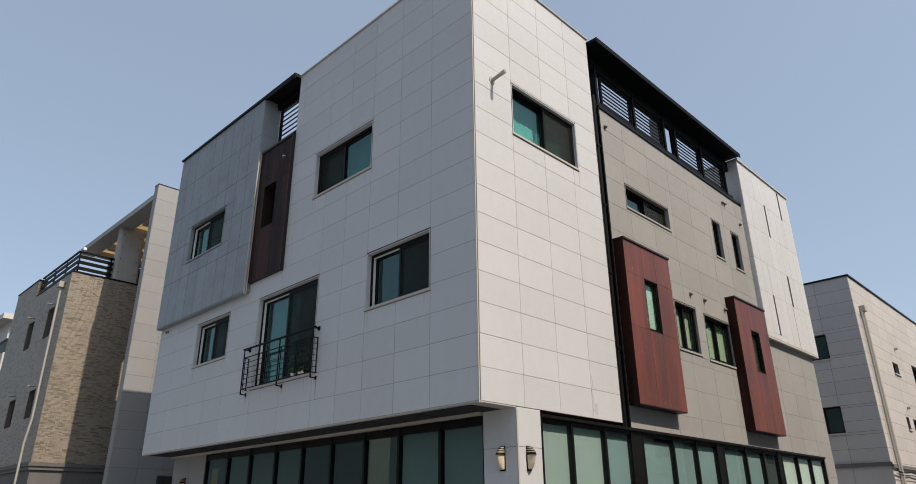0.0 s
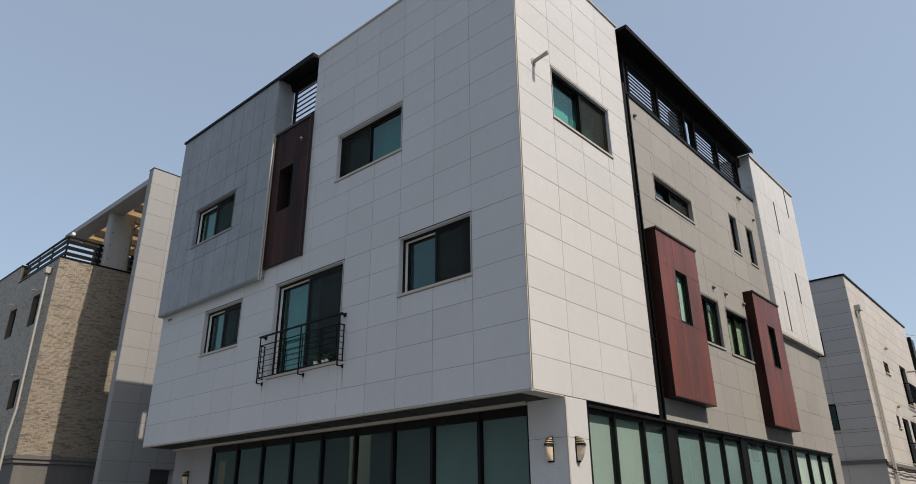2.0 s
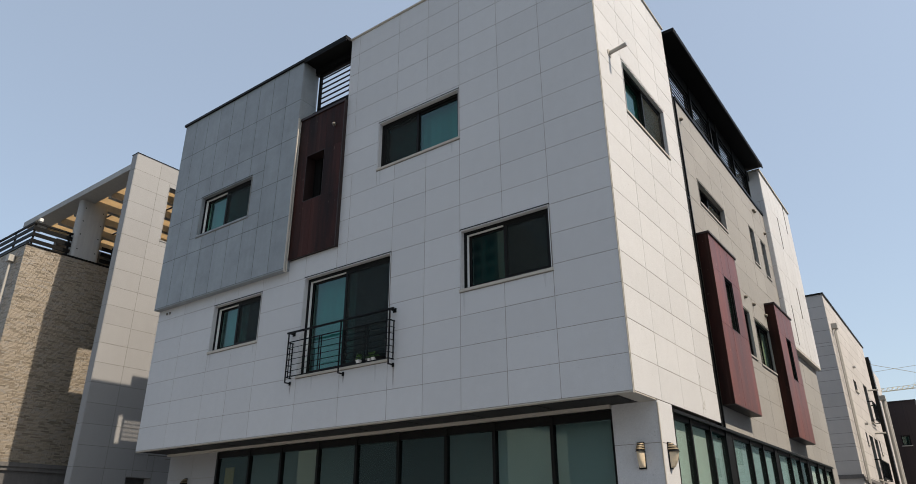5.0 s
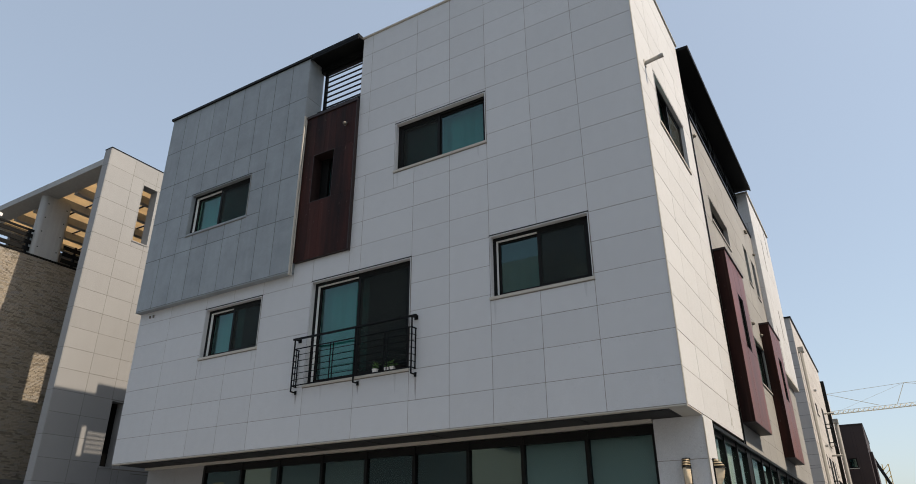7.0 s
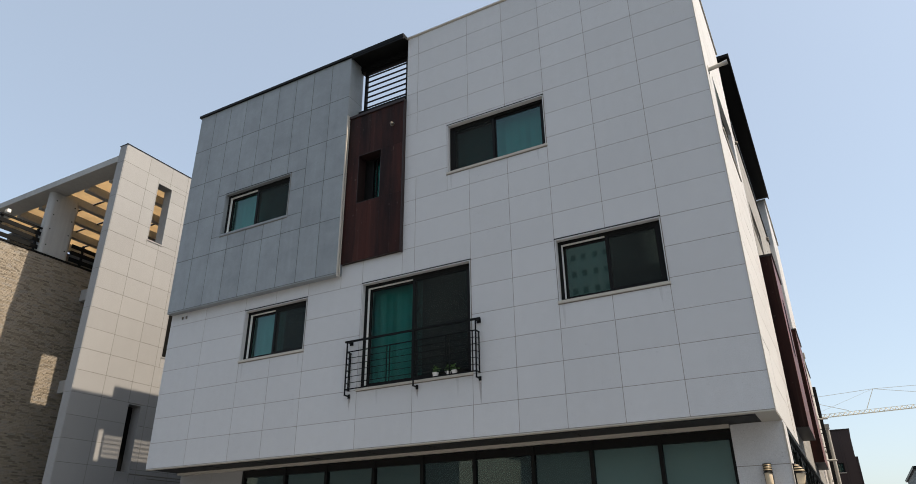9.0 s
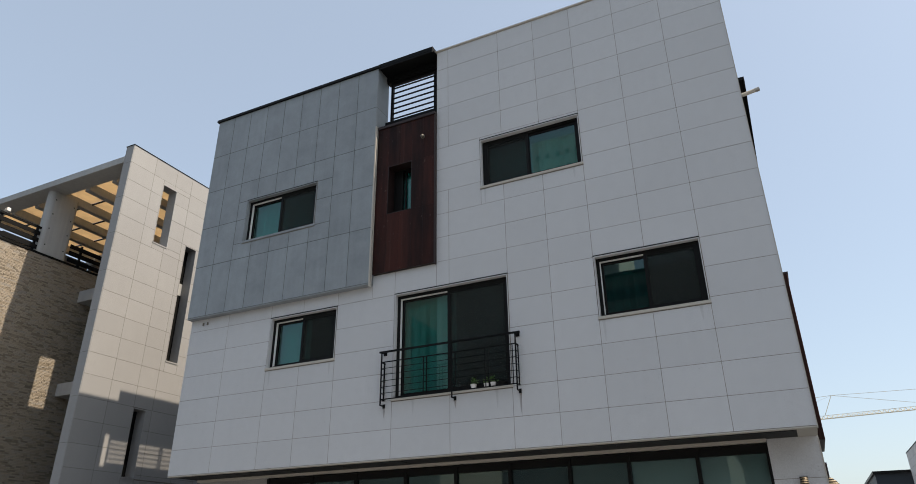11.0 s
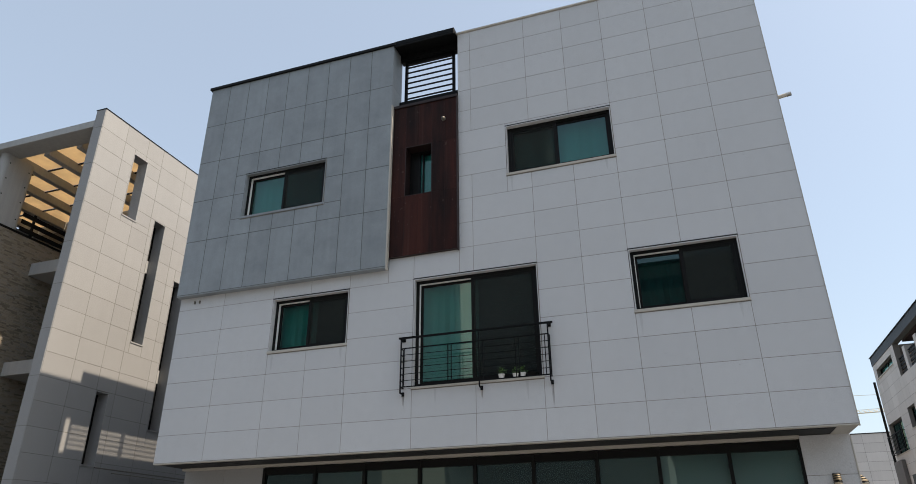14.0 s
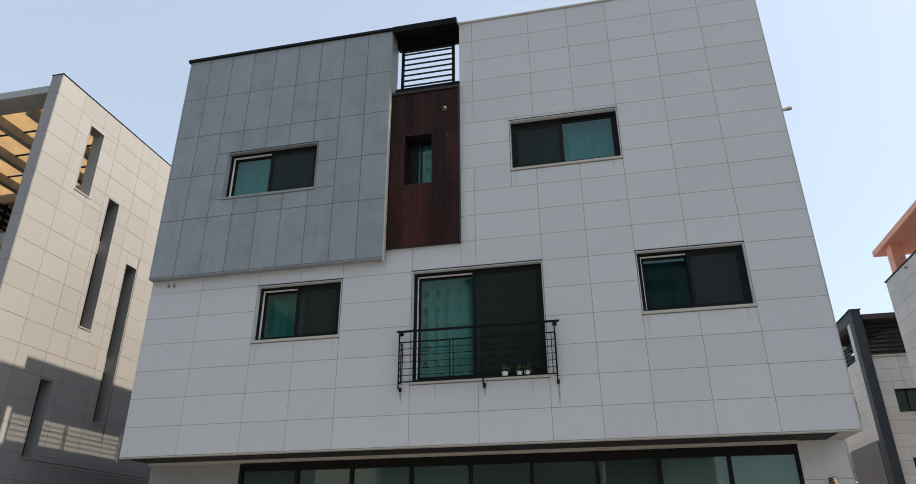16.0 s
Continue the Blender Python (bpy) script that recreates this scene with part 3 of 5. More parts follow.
window(house, EAST, *O_STRIP, reveal=STONE_DIM, strip=False, split=0.5, label="low dark framed strip window")
for o in (O_S1, O_S2):
    window(house, EAST, *o, reveal=STONE_DIM, strip=False, split=1.0, deep=0.07, label="narrow upright dark framed window")
for o in (O_W1, O_W2):
    window(house, EAST, *o, reveal=STONE_DIM, strip=False, split=0.5, deep=0.05, screen=0, curtain=CURTAIN_OLIVE, glazing=GLASS_PALE, drop=0.125, label="dark framed sliding window with teal glass")
part("terrace_edge", boxes((-0.33, 0.0, 4.1, 11.45, 10.34, 10.41)), FRAME, house, "dark metal terrace edging")
part("channel", boxes((-0.32, -0.10, 3.80, 4.10, 3.45, 10.34)), FRAME, house, "dark recessed channel")
part("channel_edge", boxes((-0.10, 0.0, 3.802, 3.835, 3.45, 10.36), (-0.10, -0.012, 4.06, 4.10, 3.45, 10.36)), FRAME, house)
bm = bmesh.new()
rod(bm, (-0.052, 3.95, 3.42), (-0.052, 3.95, 10.6), 0.042, 12)
downpipe = part("downpipe", bm, BLACK, house, "black downpipe")
for z in (4.9, 6.4, 7.9, 9.3):
    part("pipe_clip", boxes((-0.10, -0.004, 3.895, 4.005, z, z + 0.03)), FRAME, downpipe)
part("terrace_floor", boxes((-11.5, -0.34, 3.8, 14.8, 10.1, 10.3), (-11.5, -5.75, 0.36, 3.8, 10.1, 10.3)), ROOF, house)
for a, b in ((4.60, 5.97), (6.05, 7.47), (8.20, 9.58), (9.66, 11.05)):
    louvre(facing_east(-0.25), a, b, 10.72, 11.56, 7)
part("louvre_base", boxes((-0.31, -0.19, 4.1, 11.45, 10.41, 10.72)), BLACK, house)
part("louvre_head", boxes((-0.31, -0.19, 4.1, 11.45, 11.56, 11.86)), BLACK, house)
for y in (4.35, 5.99, 7.49, 8.10, 9.60, 11.07):
    part("post", boxes((-0.32, -0.17, y - 0.03, y + 0.05, 10.41, 11.86)), BLACK, house)
part("post", boxes((-0.62, -0.40, 7.60, 8.0, 10.3, 11.86)), SLATE, house, "grey clad post behind the louvres")
part("canopy", boxes((-0.33, 0.25, 3.85, 11.43, 11.90, 11.98), (0.22, 0.25, 3.85, 11.43, 11.85, 11.90), bevel=0.006), BLACK, house, "long black steel canopy")
for x, z in ((7.32, 6.73), (8.03, 6.73), (9.14, 6.72), (4.28, 9.92), (10.13, 10.02), (10.27, 10.02), (11.14, 9.66)):
    vent_cap(EAST, x, z, 0.04)


def bay(y0, y1, z0, z1, w0, w1, v0, v1, curtain):
    m = facing_east(0.2)
    facade("brown_bay", house, m, [y0, w0, w1, y1], [z0, v0, v1, z1], [(w0, w1, v0, v1)], RUST, RUST_EDGE, thick=0.225, gap=0.004, piece="cladding_board", label="red brown projecting window bay")
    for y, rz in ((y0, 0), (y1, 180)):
        # bay flanks take the darker copy, so their shade sits in the colour
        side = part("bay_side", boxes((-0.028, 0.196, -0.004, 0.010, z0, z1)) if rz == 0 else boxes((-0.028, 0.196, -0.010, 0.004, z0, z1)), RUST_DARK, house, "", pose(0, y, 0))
    part("bay_cap", boxes((-0.028, 0.225, y0 - 0.02, y1 + 0.02, z1, z1 + 0.04)), RUST_EDGE, house)
    part("bay_base", boxes((-0.028, 0.198, y0 + 0.002, y1 - 0.002, z0 - 0.012, z0 - 0.001)), RUST_EDGE, house)
    small_window(m, (w0, w1, v0, v1), 0.015, 0.0, curtain, GLASS_PALE)


bay(4.14, 5.97, 3.87, 7.16, 4.82, 5.34, 5.37, 6.46, CURTAIN)
# this bay's curtain is a dark sheet painting the unlit room
bay(9.27, 11.13, 3.79, 7.03, 10.0, 10.5, 5.25, 6.32, BLIND_DARK)

# pale box with upright boards at the far end of the side face
SLITS = [(13.05, 13.15, 9.80, 10.88), (14.45, 14.55, 10.79, 11.77), (12.36, 12.46, 6.62, 7.80), (13.89, 13.99, 7.76, 8.73)]
facade("white_wall", house, facing_east(0.1), [11.45, 11.93, 12.41, 12.89, 13.37, 13.85, 14.33, 14.81, 15.3], [6.46, 7.78, 8.75, 9.79, 10.83, 11.83], SLITS, STONE, JOINT, gap=0.006, piece="upright_panel", label="pale upright panel wall")
part("white_side", boxes((-4.0, 0.088, 11.455, 11.75, 10.30, 11.83), (-0.03, 0.088, 11.455, 11.75, 6.46, 10.30)), STONE, house)
facade("white_return", house, facing_south(11.447), [-1.4, -0.65, 0.09], [6.46, 7.78, 8.75, 9.79, 10.83, 11.83], [(-1.5, -0.03, 6.4, 10.3)], STONE, JOINT, thick=0.03)
part("white_cap", boxes((-4.0, 0.14, 11.41, 15.34, 11.83, 11.88)), TRIM, house)
part("white_bottom", boxes((-0.03, 0.098, 11.46, 15.3, 6.40, 6.458)), TRIM, house)
# dark sheet behind the slits paints their unlit depth
part("slit_backing", boxes((-0.3, -0.15, 11.8, 15.0, 6.5, 11.8)), FRAME, house)

# the rest of the shell, plain
part("rear_wall", boxes((-11.84, -0.06, 14.9, 15.2, 0.0, 10.3)), STONE, house)
# unseen west wall, darkened to cut the light bounced onto the fin
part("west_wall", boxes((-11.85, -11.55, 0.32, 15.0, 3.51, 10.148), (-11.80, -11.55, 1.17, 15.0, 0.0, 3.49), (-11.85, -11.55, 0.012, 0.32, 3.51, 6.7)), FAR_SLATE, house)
part("inner_core", boxes((-11.0, -1.4, 1.6, 14.0, 0.02, 10.05)), PLASTER, house)
part("floor_slab", boxes((-11.5, -0.36, 0.34, 14.9, 3.56, 3.72), (-11.5, -0.36, 0.34, 14.9, 6.78, 6.94)), PLASTER, house)

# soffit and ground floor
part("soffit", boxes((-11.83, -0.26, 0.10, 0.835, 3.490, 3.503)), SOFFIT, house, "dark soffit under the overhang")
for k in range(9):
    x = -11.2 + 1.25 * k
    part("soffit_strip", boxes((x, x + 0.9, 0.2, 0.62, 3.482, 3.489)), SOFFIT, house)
part("soffit_lip", boxes((-11.85, 0.0, 0.002, 0.10, 3.482, 3.503), (-0.26, -0.002, 0.10, 0.815, 3.482, 3.503), bevel=0.004), TRIM, house, "pale drip edge")
part("shop_head", boxes((-11.8, -0.69, 0.76, 0.87, 3.445, 3.489)), TRIM, house)
PZ = [0.0, 0.96, 1.94, 2.92, 3.489]
facade("pillar", house, facing_south(0.82), [-0.69, 0.0], PZ, [], STONE, JOINT, thick=0.5)
facade("pillar_side", house, facing_east(0.0), [0.825, 1.40], [0.0, 0.96, 1.94, 2.92, 3.50], [], STONE, JOINT, thick=0.4)
part("pillar_trim", boxes((-0.012, 0.006, 0.812, 0.84, 0.0, 3.455)), TRIM, house)
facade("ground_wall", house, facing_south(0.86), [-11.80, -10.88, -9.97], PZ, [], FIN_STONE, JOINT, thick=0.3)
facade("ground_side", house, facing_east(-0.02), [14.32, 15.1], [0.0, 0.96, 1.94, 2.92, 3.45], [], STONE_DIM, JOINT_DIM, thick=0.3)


def shopfront(m, edges, films, posts, top, name, deep, head=0.13):
    """Black framed glazing from the ground to top; edges are the mullions."""
    sf = part(name, boxes((edges[0], edges[-1], deep - 0.03, deep + 0.08, top - head, top), (edges[0], edges[-1], deep - 0.03, deep + 0.08, 0.0, 0.12)), FRAME, house, "black framed shop glazing", m)
    for a in edges:
        w = 0.028
        part("mullion", boxes((a - w, a + w, deep - 0.045, deep + 0.09, 0.0, top - 0.001)), FRAME, sf)
    for a, b in posts:
        part("mullion", boxes((a, b, deep - 0.04, deep + 0.12, 0.0, top - 0.002)), FRAME, sf, "wide black post")
    for (a, b), film in zip(zip(edges[:-1], edges[1:]), films):
        pane(sf, a + 0.03, b - 0.03, 0.1, top - head + 0.01, deep, GLASS_SHOP)
        if film:
            part("film", boxes((a + 0.02, b - 0.02, deep + 0.05, deep + 0.056, 0.1, top - head + 0.02 - (0.0 if film is not BLIND_SKY else 0.02 + 0.10 * random.random()))), film, sf)
    return sf


shopfront(facing_south(0.87), [-9.97, -8.89, -7.88, -6.81, -5.79, -4.77, -3.72, -2.75, -1.70, -0.70],
          [BLIND_DARK, BLIND_GREY, BLIND_GREY, BLIND_GREY, BLIND_DARK, BLIND_DARK, BLIND_GREY, BLIND, BLIND], [], 3.43, "shopfront", 0.02)
part("side_head", boxes((-0.28, 0.012, 1.41, 14.32, 3.40, 3.449)), FRAME, house)
part("side_jamb", boxes((-0.2, -0.004, 1.402, 1.45, 0.0, 3.4)), FRAME, house)
shopfront(facing_east(-0.02), [1.43, 2.28, 3.26, 4.12, 4.5, 5.67, 6.64, 7.60, 7.90, 9.07, 10.07, 10.95, 11.20, 12.27, 13.26, 14.30],
          [BLIND, BLIND, BLIND_SKY, None, BLIND_SKY, BLIND_SKY, BLIND_SKY, None, BLIND_SKY, BLIND_SKY, BLIND_DARK, None, WHITE_PVC, WHITE_PVC, WHITE_PVC],
          [(4.12, 4.5), (7.60, 7.90), (10.95, 11.20)], 3.40, "shopfront", 0.06, 0.07)
part("gold_poster", boxes((-9.75, -9.45, 0.93, 0.94, 1.2, 3.1)), BLIND_GOLD, house)

# balcony rail in front of the tall window
rail = part("balcony_rail", boxes((-6.83, -4.10, -0.150, -0.114, 5.352, 5.382)), BLACK, house, "black steel balcony rail")
RX0, RX1, RY = -6.785, -4.185, -0.132
for z in (5.17, 4.50):
    part("rail_bar", boxes((RX0, RX1, RY - 0.009, RY + 0.009, z, z + 0.017)), BLACK, rail)
for k in range(1, 6):
    z = 4.50 + 0.67 * k / 6
    part("rail_bar", boxes((RX0, RX1, RY - 0.005, RY + 0.005, z, z + 0.0095)), BLACK, rail)
    for x in (RX0, RX1):
        part("rail_bar", boxes((x - 0.005, x + 0.005, RY, 0.0, z, z + 0.0095)), BLACK, rail)
for x in (RX0, RX1, -5.37):
    bm = boxes((x - 0.010, x + 0.010, RY - 0.010, RY + 0.010, 4.40, 5.353), (x - 0.010, x + 0.010, RY, -0.004, 4.40, 4.42), (x - 0.022, x + 0.022, -0.016, -0.002, 4.375, 4.445))
    part("rail_post", bm, BLACK, rail)
for x in (RX0 + 0.06, -5.92, -5.86, -5.30, -4.74, -4.68, RX1 - 0.06):
    part("rail_post", boxes((x - 0.006, x + 0.006, RY - 0.008, RY + 0.008, 4.50, 5.18)), BLACK, rail)
for x in (RX0, RX1):
    part("rail_bar", boxes((x - 0.015, x + 0.015, -0.13, -0.002, 5.352, 5.382), (x - 0.034, x + 0.034, -0.02, -0.001, 5.33, 5.405)), BLACK, rail)
    part("rail_bar", boxes((x - 0.009, x + 0.009, RY, 0.0, 4.50, 4.517), (x - 0.009, x + 0.009, RY, 0.0, 5.17, 5.187), (x - 0.008, x + 0.008, -0.028, -0.012, 4.50, 5.19)), BLACK, rail)


# stains on the granite


def stain(x, z, w, h, material, lean=0.0):
    v = [(x - w / 2, -0.0028, z), (x + w / 2, -0.0028, z), (x + w * 0.35 + lean, -0.0028, z - h * 0.5), (x + w * 0.12 + lean, -0.0028, z - h), (x - w * 0.12 + lean, -0.0028, z - h), (x - w * 0.4 + lean, -0.0028, z - h * 0.5)]
    part("stain", (v, [(0, 5, 4, 3, 2, 1)]), material, house, "thin rust run on the granite")


for x, h in ((RX1, 0.30), (RX0, 0.16), (-5.37, 0.12)):
    stain(x, 4.375, 0.045, h, RUST_STAIN)
    stain(x + 0.012, 4.375, 0.02, h * 1.3, RUST_STAIN)
for x, z, h in ((-2.70, 5.39, 0.35), (-1.20, 5.39, 0.22), (-4.70, 8.32, 0.30), (-2.95, 8.32, 0.2), (-9.5, 5.36, 0.28), (-8.05, 5.36, 0.22), (-6.2, 4.47, 0.25), (-4.6, 4.47, 0.3)):
    stain(x, z, 0.05, h, DIRT_STAIN, 0.006)

# potted plants on the sill
def pot_plant(x, y, s, seed):
    rng = random.Random(seed)
    t = thing("potted_plant", "small green plant in a white pot on the window sill", "potted plant", (x, y, 4.5365), "plants on the sill")
    bm = bmesh.new()
    rod(bm, (0, 0, 0), (0, 0, 0.10 * s), 0.050 * s, 14, 0.066 * s)
    rod(bm, (0, 0, 0.085 * s), (0, 0, 0.10 * s), 0.07 * s, 14, 0.072 * s)
    part("pot", bm, TERRA, t, "white glazed pot")
    bm = bmesh.new()
    for _ in range(46):
        a, el = rng.uniform(0, 6.283), rng.uniform(0.2, 1.5)
        r = rng.uniform(0.05, 0.14) * s
        p = Vector((math.cos(a) * math.cos(el) * r * 0.9, math.sin(a) * math.cos(el) * r * 0.8, 0.10 * s + math.sin(el) * r * 1.1))
        q = Euler((rng.uniform(-1, 1), rng.uniform(-1, 1), a)).to_matrix().to_4x4()
        L = rng.uniform(0.025, 0.04) * s
        vs = [bm.verts.new(Matrix.Translation(p) @ q @ Vector(c)) for c in ((-L, 0, 0), (0, -L * 0.5, L * 0.15), (L, 0, 0), (0, L * 0.5, L * 0.15))]
        bm.faces.new(vs)
    for _ in range(6):
        a = rng.uniform(0, 6.283)
        rod(bm, (0, 0, 0.09 * s), (math.cos(a) * 0.07 * s, math.sin(a) * 0.06 * s, 0.2 * s), 0.004, 5)
    part("foliage", bm, LEAF, t, "small green leaves")


pot_plant(-5.035, 0.03, 0.80, 1)
pot_plant(-4.795, 0.03, 0.72, 2)
pot_plant(-4.672, 0.03, 0.76, 3)
bowl = thing("planter_bowl", "shallow dark bowl on the window sill", "bowl", (-4.515, 0.03, 4.5365))
bm = bmesh.new()
rod(bm, (0, 0, 0), (0, 0, 0.06), 0.06, 16, 0.10)
part("bowl", bm, BLACK, bowl)
bm = bmesh.new()
rod(bm, (0, 0, 0.045), (0, 0, 0.065), 0.08, 16)
part("soil", bm, MORTAR, bowl)


# wall lamps
def wall_lamp(m):
    t = thing("wall_lamp", "half round wall lamp with cream glass and dark louvred hood", "wall lamp", group="lamps on the pillar")
    t.matrix_basis = m @ Matrix.Diagonal((0.76, 0.86, 0.94, 1))
    part("backplate", boxes((-0.07, 0.07, -0.022, 0.0, -0.20, 0.18), bevel=0.004), FRAME, t)
    prof = [(-0.18, 0.04), (-0.165, 0.07), (-0.09, 0.115), (0.0, 0.142), (0.06, 0.15), (0.11, 0.118), (0.15, 0.075), (0.178, 0.025)]

    def shell(z0, z1, grow, mat, name):
        bm = bmesh.new()
        pts = [(z, r) for z, r in prof if z0 <= z <= z1]
        grid = [[bm.verts.new((0.064 * math.cos(math.pi * k / 10) * (0.78 + 0.22 * min(1, r / 0.1)) + (grow * math.cos(math.pi * k / 10)), -0.012 - (r + grow) * math.sin(math.pi * k / 10), z)) for k in range(11)] for z, r in pts]
        for a, b in zip(grid[:-1], grid[1:]):
            for k in range(10):
                bm.faces.new((a[k], a[k + 1], b[k + 1], b[k]))
        bmesh.ops.recalc_face_normals(bm, faces=bm.faces)
        ob = part(name, bm, mat, t)
        so = ob.modifiers.new("solid", 'SOLIDIFY')
        so.thickness = 0.004
    shell(-0.2, 0.06, 0.0, LAMP_GLASS, "shade")
    shell(0.05, 0.2, 0.004, FRAME, "hood")
    for k in range(4):
        z = 0.052 + 0.034 * k
        rx, ry = (0.077, 0.075, 0.072, 0.066)[k], (0.166, 0.150, 0.120, 0.078)[k]
        bm = bmesh.new()
        ring = [(rx * math.cos(math.pi * i / 12), -0.012 - ry * math.sin(math.pi * i / 12)) for i in range(13)]
        lo = [bm.verts.new((x, y, z - 0.012)) for x, y in ring]
        hi = [bm.verts.new((x * 0.86, y * 0.86, z + 0.006)) for x, y in ring]
        for i in range(12):
            bm.faces.new((lo[i], lo[i + 1], hi[i + 1], hi[i]))
        ob = part("hood_louvre", bm, BRASS if k else FRAME, t)
        so = ob.modifiers.new("solid", 'SOLIDIFY')
        so.thickness = 0.005


wall_lamp(facing_south(0.82) @ pose(-0.30, 0, 2.77))
wall_lamp(facing_east(0.0) @ pose(1.06, 0, 2.77))
wall_lamp(facing_south(0.86) @ pose(-11.05, 0, 2.77))

# loose wire at the foot of the sunny wall
bm = bmesh.new()
loop = [(2.90 + 0.02 * math.sin(k * 0.9), 4.22 - 0.05 * k) for k in range(13)] + [(2.98 + 0.05 * math.cos(k * 1.9), 3.78 - 0.025 * k) for k in range(9)]
for p, q in zip(loop[:-1], loop[1:]):
    rod(bm, (0.006, p[0], p[1]), (0.006, q[0], q[1]), 0.0018, 5)
tagged(part("wire", bm, PIPE), "thin loose wire hanging on the granite wall", "wire")

# stub pipe on the tower's sunny face
bm = bmesh.new()
rod(bm, (0, 0, 0), (0.30, 0, 0.045), 0.035, 16)
stub = thing("flue_pipe", "short steel flue pipe standing out of the wall", "pipe", (0.0, 0.50, 9.235))
part("pipe", bm, PIPE, stub)
bm = bmesh.new()
rod(bm, (0.0, 0, 0), (0.012, 0, 0), 0.075, 18)
part("flange", bm, PIPE, stub)
bm = bmesh.new()
rod(bm, (0.24, 0, 0.036), (0.315, 0, 0.047), 0.039, 16)
part("hood", bm, STEEL, stub)


# ---- the stone house beyond, with its tall fin wall ----
villa = thing("stone_house", "house of split stone brick with a tall pale fin wall", "building")
FZ = [0.0, 0.78] + [13.2 - 0.572 * k for k in range(21, -1, -1)]
SL = [(2.05, 2.58, 10.53, 12.48), (3.25, 3.70, 7.22, 10.90), (4.43, 4.90, 5.06, 9.43), (2.48, 2.90, 3.95, 5.74), (2.30, 3.1, 0.4, 3.3)]
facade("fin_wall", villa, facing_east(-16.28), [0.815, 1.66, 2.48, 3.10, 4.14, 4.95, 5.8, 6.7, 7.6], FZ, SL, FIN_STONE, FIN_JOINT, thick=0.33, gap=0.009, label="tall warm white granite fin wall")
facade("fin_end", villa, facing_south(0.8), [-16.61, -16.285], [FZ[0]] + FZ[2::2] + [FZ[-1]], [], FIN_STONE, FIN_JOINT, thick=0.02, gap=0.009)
part("fin_cap", boxes((-16.625, -16.268, 0.788, 7.6, 13.2, 13.222)), FRAME, villa, "dark metal coping")
for a, b, c, d in SL:
    part("slit_lining", frame_ring(a - 0.004, b + 0.004, c - 0.004, d + 0.004, 0.02, -0.006, 0.335), FIN_STONE, villa, "", facing_east(-16.28))
    part("slit_sill", boxes((a - 0.012, b + 0.012, -0.016, 0.1, c - 0.02, c + 0.0165)), FIN_STONE, villa, "", facing_east(-16.28))
for a, b, c, d in SL[1:4]:
    # near-black sheet behind each slit paints the darkness inside
    part("slit_dark", boxes((a - 0.1, b + 0.1, 0.36, 0.40, c - 0.1, d + 0.1)), FRAME, villa, "", facing_east(-16.28))
bm = bmesh.new()
rod(bm, (-16.2, 2.85, 3.92), (-16.2, 7.0, 3.92), 0.016, 8)
rod(bm, (-16.2, 3.4, 3.84), (-16.2, 7.0, 3.84), 0.010, 8)
part("wall_pipe", bm, VENT, villa)

# split stone brick block
BX, BY = -19.95, -0.41
LW = [(-24.47, -23.65, 8.25, 9.37), (-21.99, -21.23, 8.29, 9.44), (-24.57, -23.70, 5.25, 6.29), (-22.07, -21.30, 5.35, 6.37)]
part("brick_backing", wall_mesh(BY + 0.01, 6.0, 3.6, 10.47, [], 0.012, 0.3), MORTAR, villa, "", facing_east(BX))
part("brick_backing", wall_mesh(-27.40, BX - 0.012, 3.6, 10.47, LW, 0.012, 0.3), MORTAR, villa, "", facing_south(BY))
part("brick_backing", wall_mesh(-27.40, -24.36, 10.47, 11.21, [], 0.012, 0.3), MORTAR, villa, "", facing_south(BY))
part("block_rest", boxes((-27.0, -20.3, 5.6, 5.9, 0, 10.2), (-27.35, -27.0, -0.2, 5.6, 0, 10.2)), MORTAR, villa)
part("block_roof", boxes((-27.0, -20.3, -0.1, 5.6, 10.0, 10.15)), ROOF, villa)
part("block_cap", boxes((-24.3, BX + 0.03, BY - 0.03, BY + 0.3, 10.50, 10.545), (BX - 0.3, BX + 0.03, BY + 0.3, 6.0, 10.50, 10.545), (-27.40, -24.33, BY - 0.03, BY + 0.3, 11.23, 11.275)), FRAME, villa, "dark metal coping")
part("ledge", boxes((BX - 0.1, BX + 0.08, BY - 0.08, 6.0, 3.66, 3.78), (-27.40, BX - 0.1, BY - 0.08, BY + 0.2, 3.66, 3.78), (BX - 0.1, BX + 0.04, BY - 0.04, 6.0, 3.54, 3.66), (-27.40, BX - 0.1, BY - 0.04, BY + 0.2, 3.54, 3.66)), FAR_GREY, villa, "grey brown ledge")
part("base_wall", boxes((BX - 0.3, BX - 0.02, BY + 0.02, 6.0, 0.0, 3.54), (-27.40, BX - 0.3, BY + 0.02, BY + 0.3, 0.0, 3.54)), FAR_GREY, villa, "plain grey base wall")
